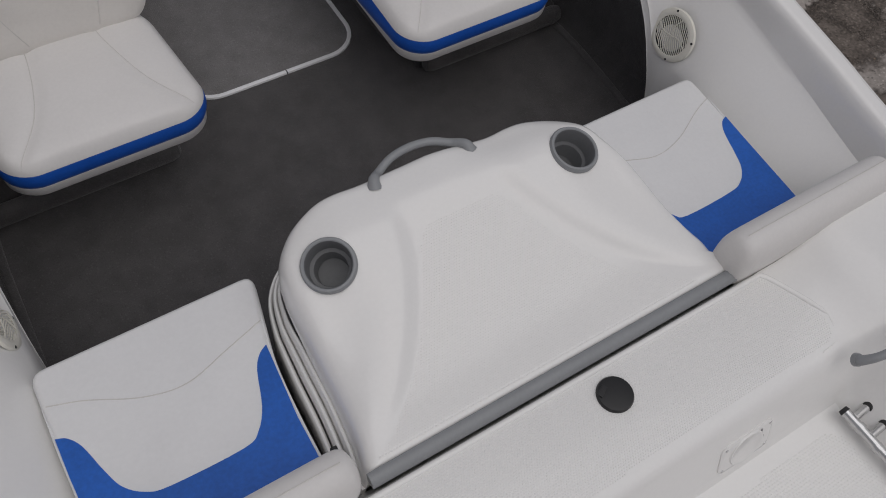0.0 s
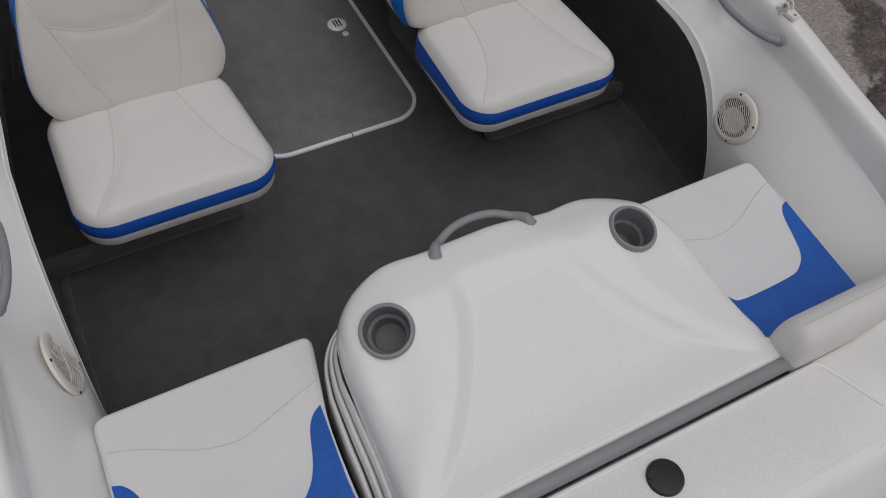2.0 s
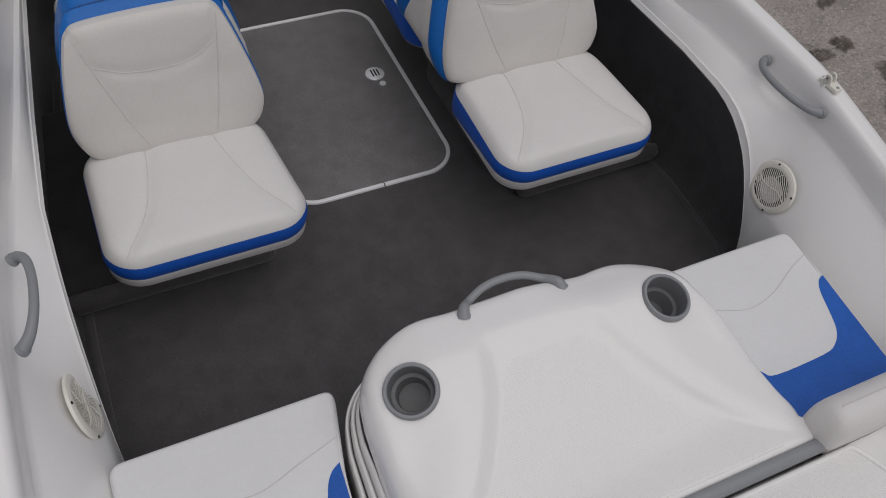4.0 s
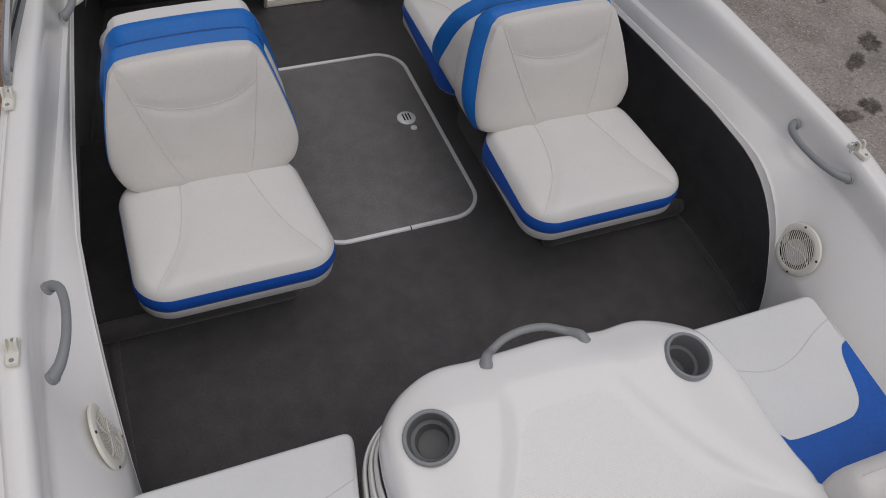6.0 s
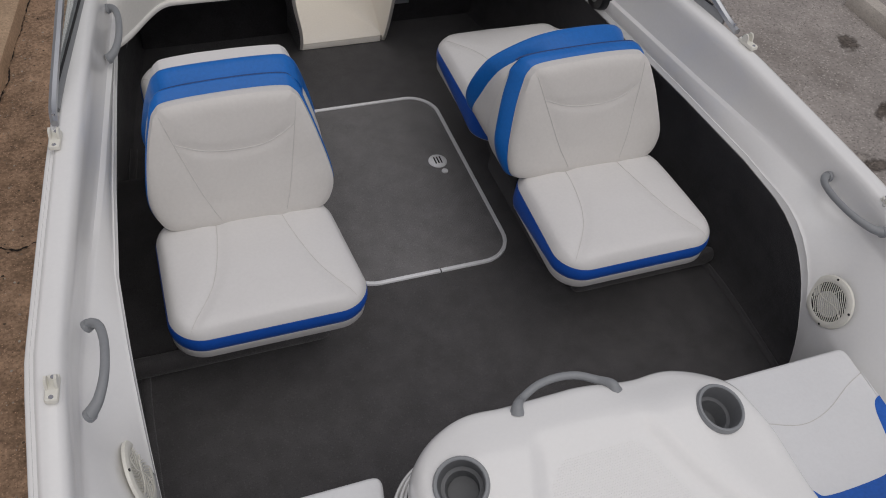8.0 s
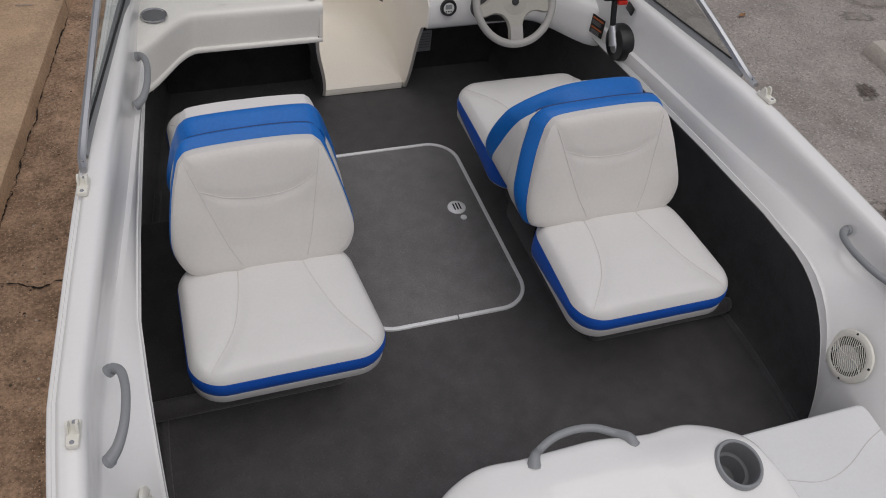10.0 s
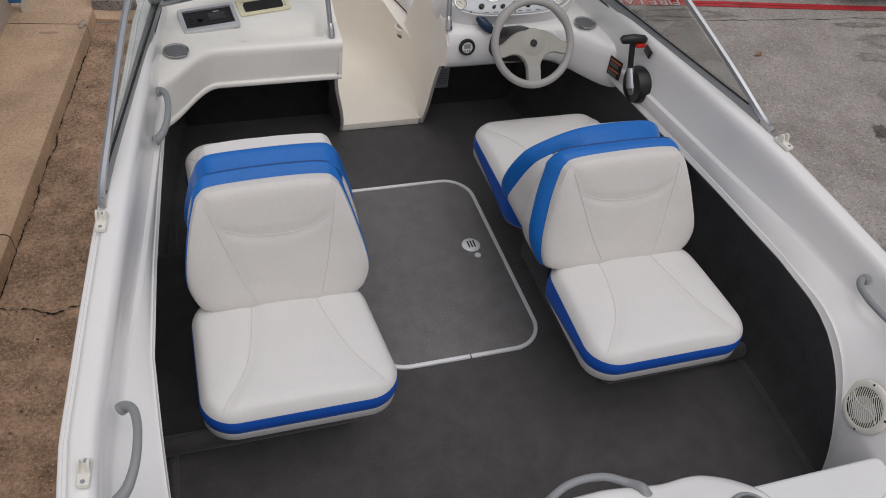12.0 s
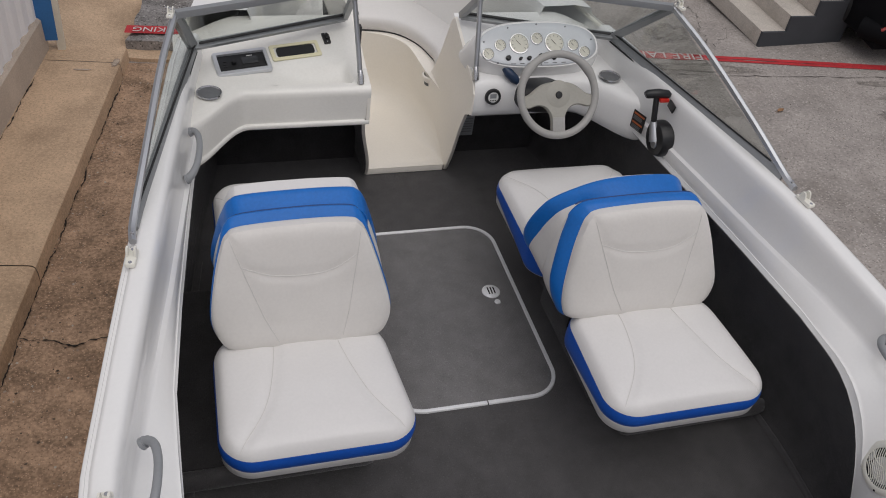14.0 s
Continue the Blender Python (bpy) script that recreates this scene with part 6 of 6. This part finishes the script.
for wx in (-0.2, 2.6):
    part("wheel", lathe([(0.0, 0.1), (0.2, 0.1), (0.30, 0.09), (0.32, 0.0), (0.30, -0.09), (0.0, -0.09)], 32, cmx @ Matrix.Translation((wx, 0.80, 0.32)) @ pose(0, 0, 0, 90, 0, 0)), rubber, car)


# ---- cracks, joints, stains and litter on the ground ----
def crack(pts, w, name, label, lift=0.004, wander=0.02, seed=0.0, lift_fn=None):
    """A ragged dark gap along a line on the ground."""
    line = spline([(x, y, 0) for x, y in pts], 14)
    rows_ = []
    for i, p in enumerate(line):
        q = line[min(i + 1, len(line) - 1)] - line[max(i - 1, 0)]
        n = Vector((-q.y, q.x, 0)).normalized()
        c = p + n * wander * (noise.noise((p.x * 6, p.y * 6, seed)) + 0.8 * noise.noise((p.x * 31, p.y * 31, seed)))
        h = w * max(0.08, 0.6 + 1.1 * noise.noise((p.x * 13, p.y * 13, seed + 3)) + 1.3 * noise.noise((p.x * 47, p.y * 47, seed + 5)))
        if i in (0, len(line) - 1):
            h *= 0.2
        a, b = c + n * h, c - n * h
        rows_.append([(a.x, a.y, z_ground(a.x, a.y) + lift), (b.x, b.y, z_ground(b.x, b.y) + lift)])
    ob = part(name, loft(rows_, False), crack_dark, smooth=False)
    return tagged(ob, label, "crack", kind="structure")


def soften(m):
    """Let a stain's material thin out unevenly towards its rim."""
    nt = m.node_tree
    b, out = nt.nodes["Principled BSDF"], nt.nodes["Material Output"]
    at = nt.nodes.new("ShaderNodeAttribute")
    at.attribute_name = "cover"
    tc = nt.nodes.new("ShaderNodeTexCoord")
    no = nt.nodes.new("ShaderNodeTexNoise")
    no.inputs["Scale"].default_value, no.inputs["Detail"].default_value = 26.0, 6
    nt.links.new(tc.outputs["Object"], no.inputs["Vector"])
    add = nt.nodes.new("ShaderNodeMath")
    add.operation = "ADD"
    nt.links.new(at.outputs["Fac"], add.inputs[0])
    nt.links.new(no.outputs["Fac"], add.inputs[1])
    mr = nt.nodes.new("ShaderNodeMapRange")
    mr.inputs["From Min"].default_value, mr.inputs["From Max"].default_value = 0.55, 1.15
    nt.links.new(add.outputs[0], mr.inputs["Value"])
    tr, mx = nt.nodes.new("ShaderNodeBsdfTransparent"), nt.nodes.new("ShaderNodeMixShader")
    nt.links.new(mr.outputs["Result"], mx.inputs[0])
    nt.links.new(tr.outputs[0], mx.inputs[1])
    nt.links.new(b.outputs[0], mx.inputs[2])
    nt.links.new(mx.outputs[0], out.inputs["Surface"])


for _m in (lot_stain, dark_spot, walk_scuff):
    soften(_m)


def stain(cx, cy, rx, ry, turn, mat, lift, seed, label, rag=0.5):
    """A patch with a ragged, thinning outline, a few millimetres over the ground."""
    bm = bmesh.new()
    cover_l = bm.verts.layers.float.new("cover")
    c = bm.verts.new(at_ground(cx, cy, lift))
    c[cover_l] = 1.0
    ct, st = math.cos(turn), math.sin(turn)
    rings_ = []
    for g, cov in ((0.45, 0.75), (0.75, 0.4), (1.1, 0.0)):
        ring = []
        for k in range(48):
            a = 2 * math.pi * k / 48
            f = g * (1 + rag * noise.noise((2.6 * math.cos(a), 2.6 * math.sin(a), seed)) + 0.35 * rag * noise.noise((7 * math.cos(a), 7 * math.sin(a), seed)))
            x, y = rx * f * math.cos(a), ry * f * math.sin(a)
            v = bm.verts.new(at_ground(cx + x * ct - y * st, cy + x * st + y * ct, lift))
            v[cover_l] = cov
            ring.append(v)
        rings_.append(ring)
    for k in range(48):
        m = (k + 1) % 48
        bm.faces.new((c, rings_[0][k], rings_[0][m]))
        for r0, r1 in zip(rings_, rings_[1:]):
            bm.faces.new((r0[k], r1[k], r1[m], r0[m]))
    return tagged(part("stain", bm, mat, smooth=False), label, "stain", kind="structure")


crack([(2.2, 5.38), (2.99, 5.21), (3.48, 5.11), (4.19, 5.0), (4.85, 4.89), (6.0, 4.68)], 0.004, "joint", "ragged joint across the lot beside the red stripe", 0.005, 0.02, 1)
crack([(3.80, 6.4), (3.77, 6.16), (3.70, 6.0), (3.66, 5.85), (3.62, 5.75), (3.59, 5.68)], 0.0035, "crack", "branching crack in the lot by the steps", 0.004, 0.05, 2)
crack([(3.95, 5.95), (3.83, 5.78), (3.70, 5.66), (3.60, 5.55)], 0.0025, "crack", "thin crack in the lot by the steps", 0.004, 0.05, 3)
for k, (cx, cy, rx, ry, tn) in enumerate(((3.30, 5.27, 0.55, 0.075, -0.21), (2.55, 5.42, 0.4, 0.08, -0.21), (3.35, 5.90, 0.22, 0.16, 0.4), (4.86, 4.50, 0.30, 0.14, -0.3), (4.52, 4.32, 0.14, 0.07, -0.3), (3.89, 3.37, 0.085, 0.06, 0.3), (3.16, 2.37, 0.07, 0.05, 0.0), (4.75, 4.80, 0.25, 0.05, -0.2))):
    stain(cx, cy, rx, ry, tn, lot_stain, 0.0025, 5.0 + k, "dark worn stain on the lot", 0.3)
# overlapping dark spots that darken the lot off the starboard side
rs = random.Random(12)
for k in range(26):
    a, r = 6.283 * rs.random(), rs.random() ** 0.6
    q = 0.10 + 0.26 * rs.random() ** 2
    stain(3.45 + 0.75 * r * math.cos(a), 0.95 + 0.75 * r * math.sin(a), q, q * (0.5 + 0.5 * rs.random()), 3.1 * rs.random(), dark_spot, 0.0022 + 0.00008 * k, 77.0 + 3 * k, "dark spot on the weathered lot", 0.4)
for k, (cx, cy, rx, ry) in enumerate(((3.22, 2.28, 0.10, 0.06), (3.42, 2.32, 0.09, 0.07), (3.63, 2.71, 0.12, 0.05), (3.86, 2.85, 0.11, 0.08), (3.90, 3.42, 0.10, 0.07), (3.00, 2.62, 0.06, 0.035), (3.55, 1.95, 0.16, 0.10))):
    stain(cx, cy, rx, ry, 0.3 * k, dark_spot, 0.0030 + 0.0001 * k, 300.0 + 5 * k, "small dark oil spot on the lot", 0.35)
leaf = thing("dry_leaf", "curled brown dry leaf on the lot", "leaf")
lf = on_ground(3.61, 4.53, 0.4, 0.010) @ Matrix.Scale(0.72, 4)
part("blade", loft([[lf @ Vector((x, w * t, 0.012 * abs(t) + 0.10 * x * x)) for t in (-1, -0.5, 0, 0.5, 1)] for x, w in ((-0.055, 0.003), (-0.03, 0.02), (0.0, 0.027), (0.03, 0.018), (0.055, 0.002))], False), leaf_brown, leaf)
part("stem", tube([lf @ Vector((-0.055, 0, 0.001)), lf @ Vector((-0.085, 0.006, 0.004))], 0.0015, 5), leaf_brown, leaf)
# debris gap at the foot of the kerb, and cracks in gutter and sidewalk
foot_line = [kerb_pt(-6 + (KL + 5.7) * k / 40, -0.006 + 0.01 * noise.noise((k * 0.7, 0, 4))) for k in range(41)]
crack(foot_line, 0.0048, "kerb_gap", "black ragged gap along the foot of the kerb", 0.016, 0.014, 7)
crack([(-1.72, 3.07), (-1.66, 3.05), (-1.54, 3.02), (-1.44, 2.97), (-1.33, 2.99), (-1.1, 3.0), (-0.6, 3.08)], 0.004, "crack", "thin crack across the rough gutter", 0.017, 0.015, 8)
crack([kerb_pt(-6 + (KL + 5.5) * k / 24, WD - 0.012) for k in range(25)], 0.005, "wall_gap", "dark gap between sidewalk and footing", 0.143, 0.012, 9)
for k, (u, d, ru, rd) in enumerate(((KL - 0.245, 0.035, 0.065, 0.028), (KL - 0.36, 0.24, 0.012, 0.075), (KL - 1.6, 0.3, 0.10, 0.05))):
    x, y = kerb_pt(u, d)
    if k < 2:
        stain(x, y, ru, rd, math.atan2(kd.y, kd.x), walk_scuff, 0.1385, 40.0 + k, "grey scuff on the tan sidewalk", 0.3)


def gravel(name, spot, n, lo, hi, seed, label):
    """Loose grit, one joined mesh of small stones."""
    rnd = random.Random(seed)
    verts, faces = [], []
    for _ in range(n):
        x, y, z = spot(rnd)
        r = lo + (hi - lo) * rnd.random() ** 3
        b = len(verts)
        a0 = rnd.random() * 6.28
        for k in range(5):
            a = a0 + 2 * math.pi * k / 5
            q = r * (0.7 + 0.6 * rnd.random())
            verts.append((x + q * math.cos(a), y + q * math.sin(a), z + 0.1 * r))
        verts.append((x, y, z + r * (0.5 + 0.4 * rnd.random())))
        for k in range(5):
            faces.append((b + k, b + (k + 1) % 5, b + 5))
    me = bpy.data.meshes.new(name)
    me.from_pydata(verts, [], faces)
    me.materials.append(gravel_mix)
    return tagged(new(name, me), label, "gravel", kind="stuff")


def gutter_spot(rnd):
    d = -0.9 * rnd.random() ** 1.6
    x, y = kerb_pt(-2.5 + 6.9 * rnd.random(), d)
    return x, y, z_ground(x, y) + 0.009 + 0.006 * noise.noise((x * 3, y * 3, 0))


def lot_spot(rnd):
    x, y = 1.8 + 3.4 * rnd.random(), 0.6 + 5.0 * rnd.random()
    return x, y, z_ground(x, y) + 0.002


gravel("gutter_grit", gutter_spot, 2600, 0.002, 0.008, 3, "loose brown and pale grit lying in the gutter")
gravel("lot_grit", lot_spot, 1800, 0.0015, 0.006, 4, "scattered grit on the weathered lot")
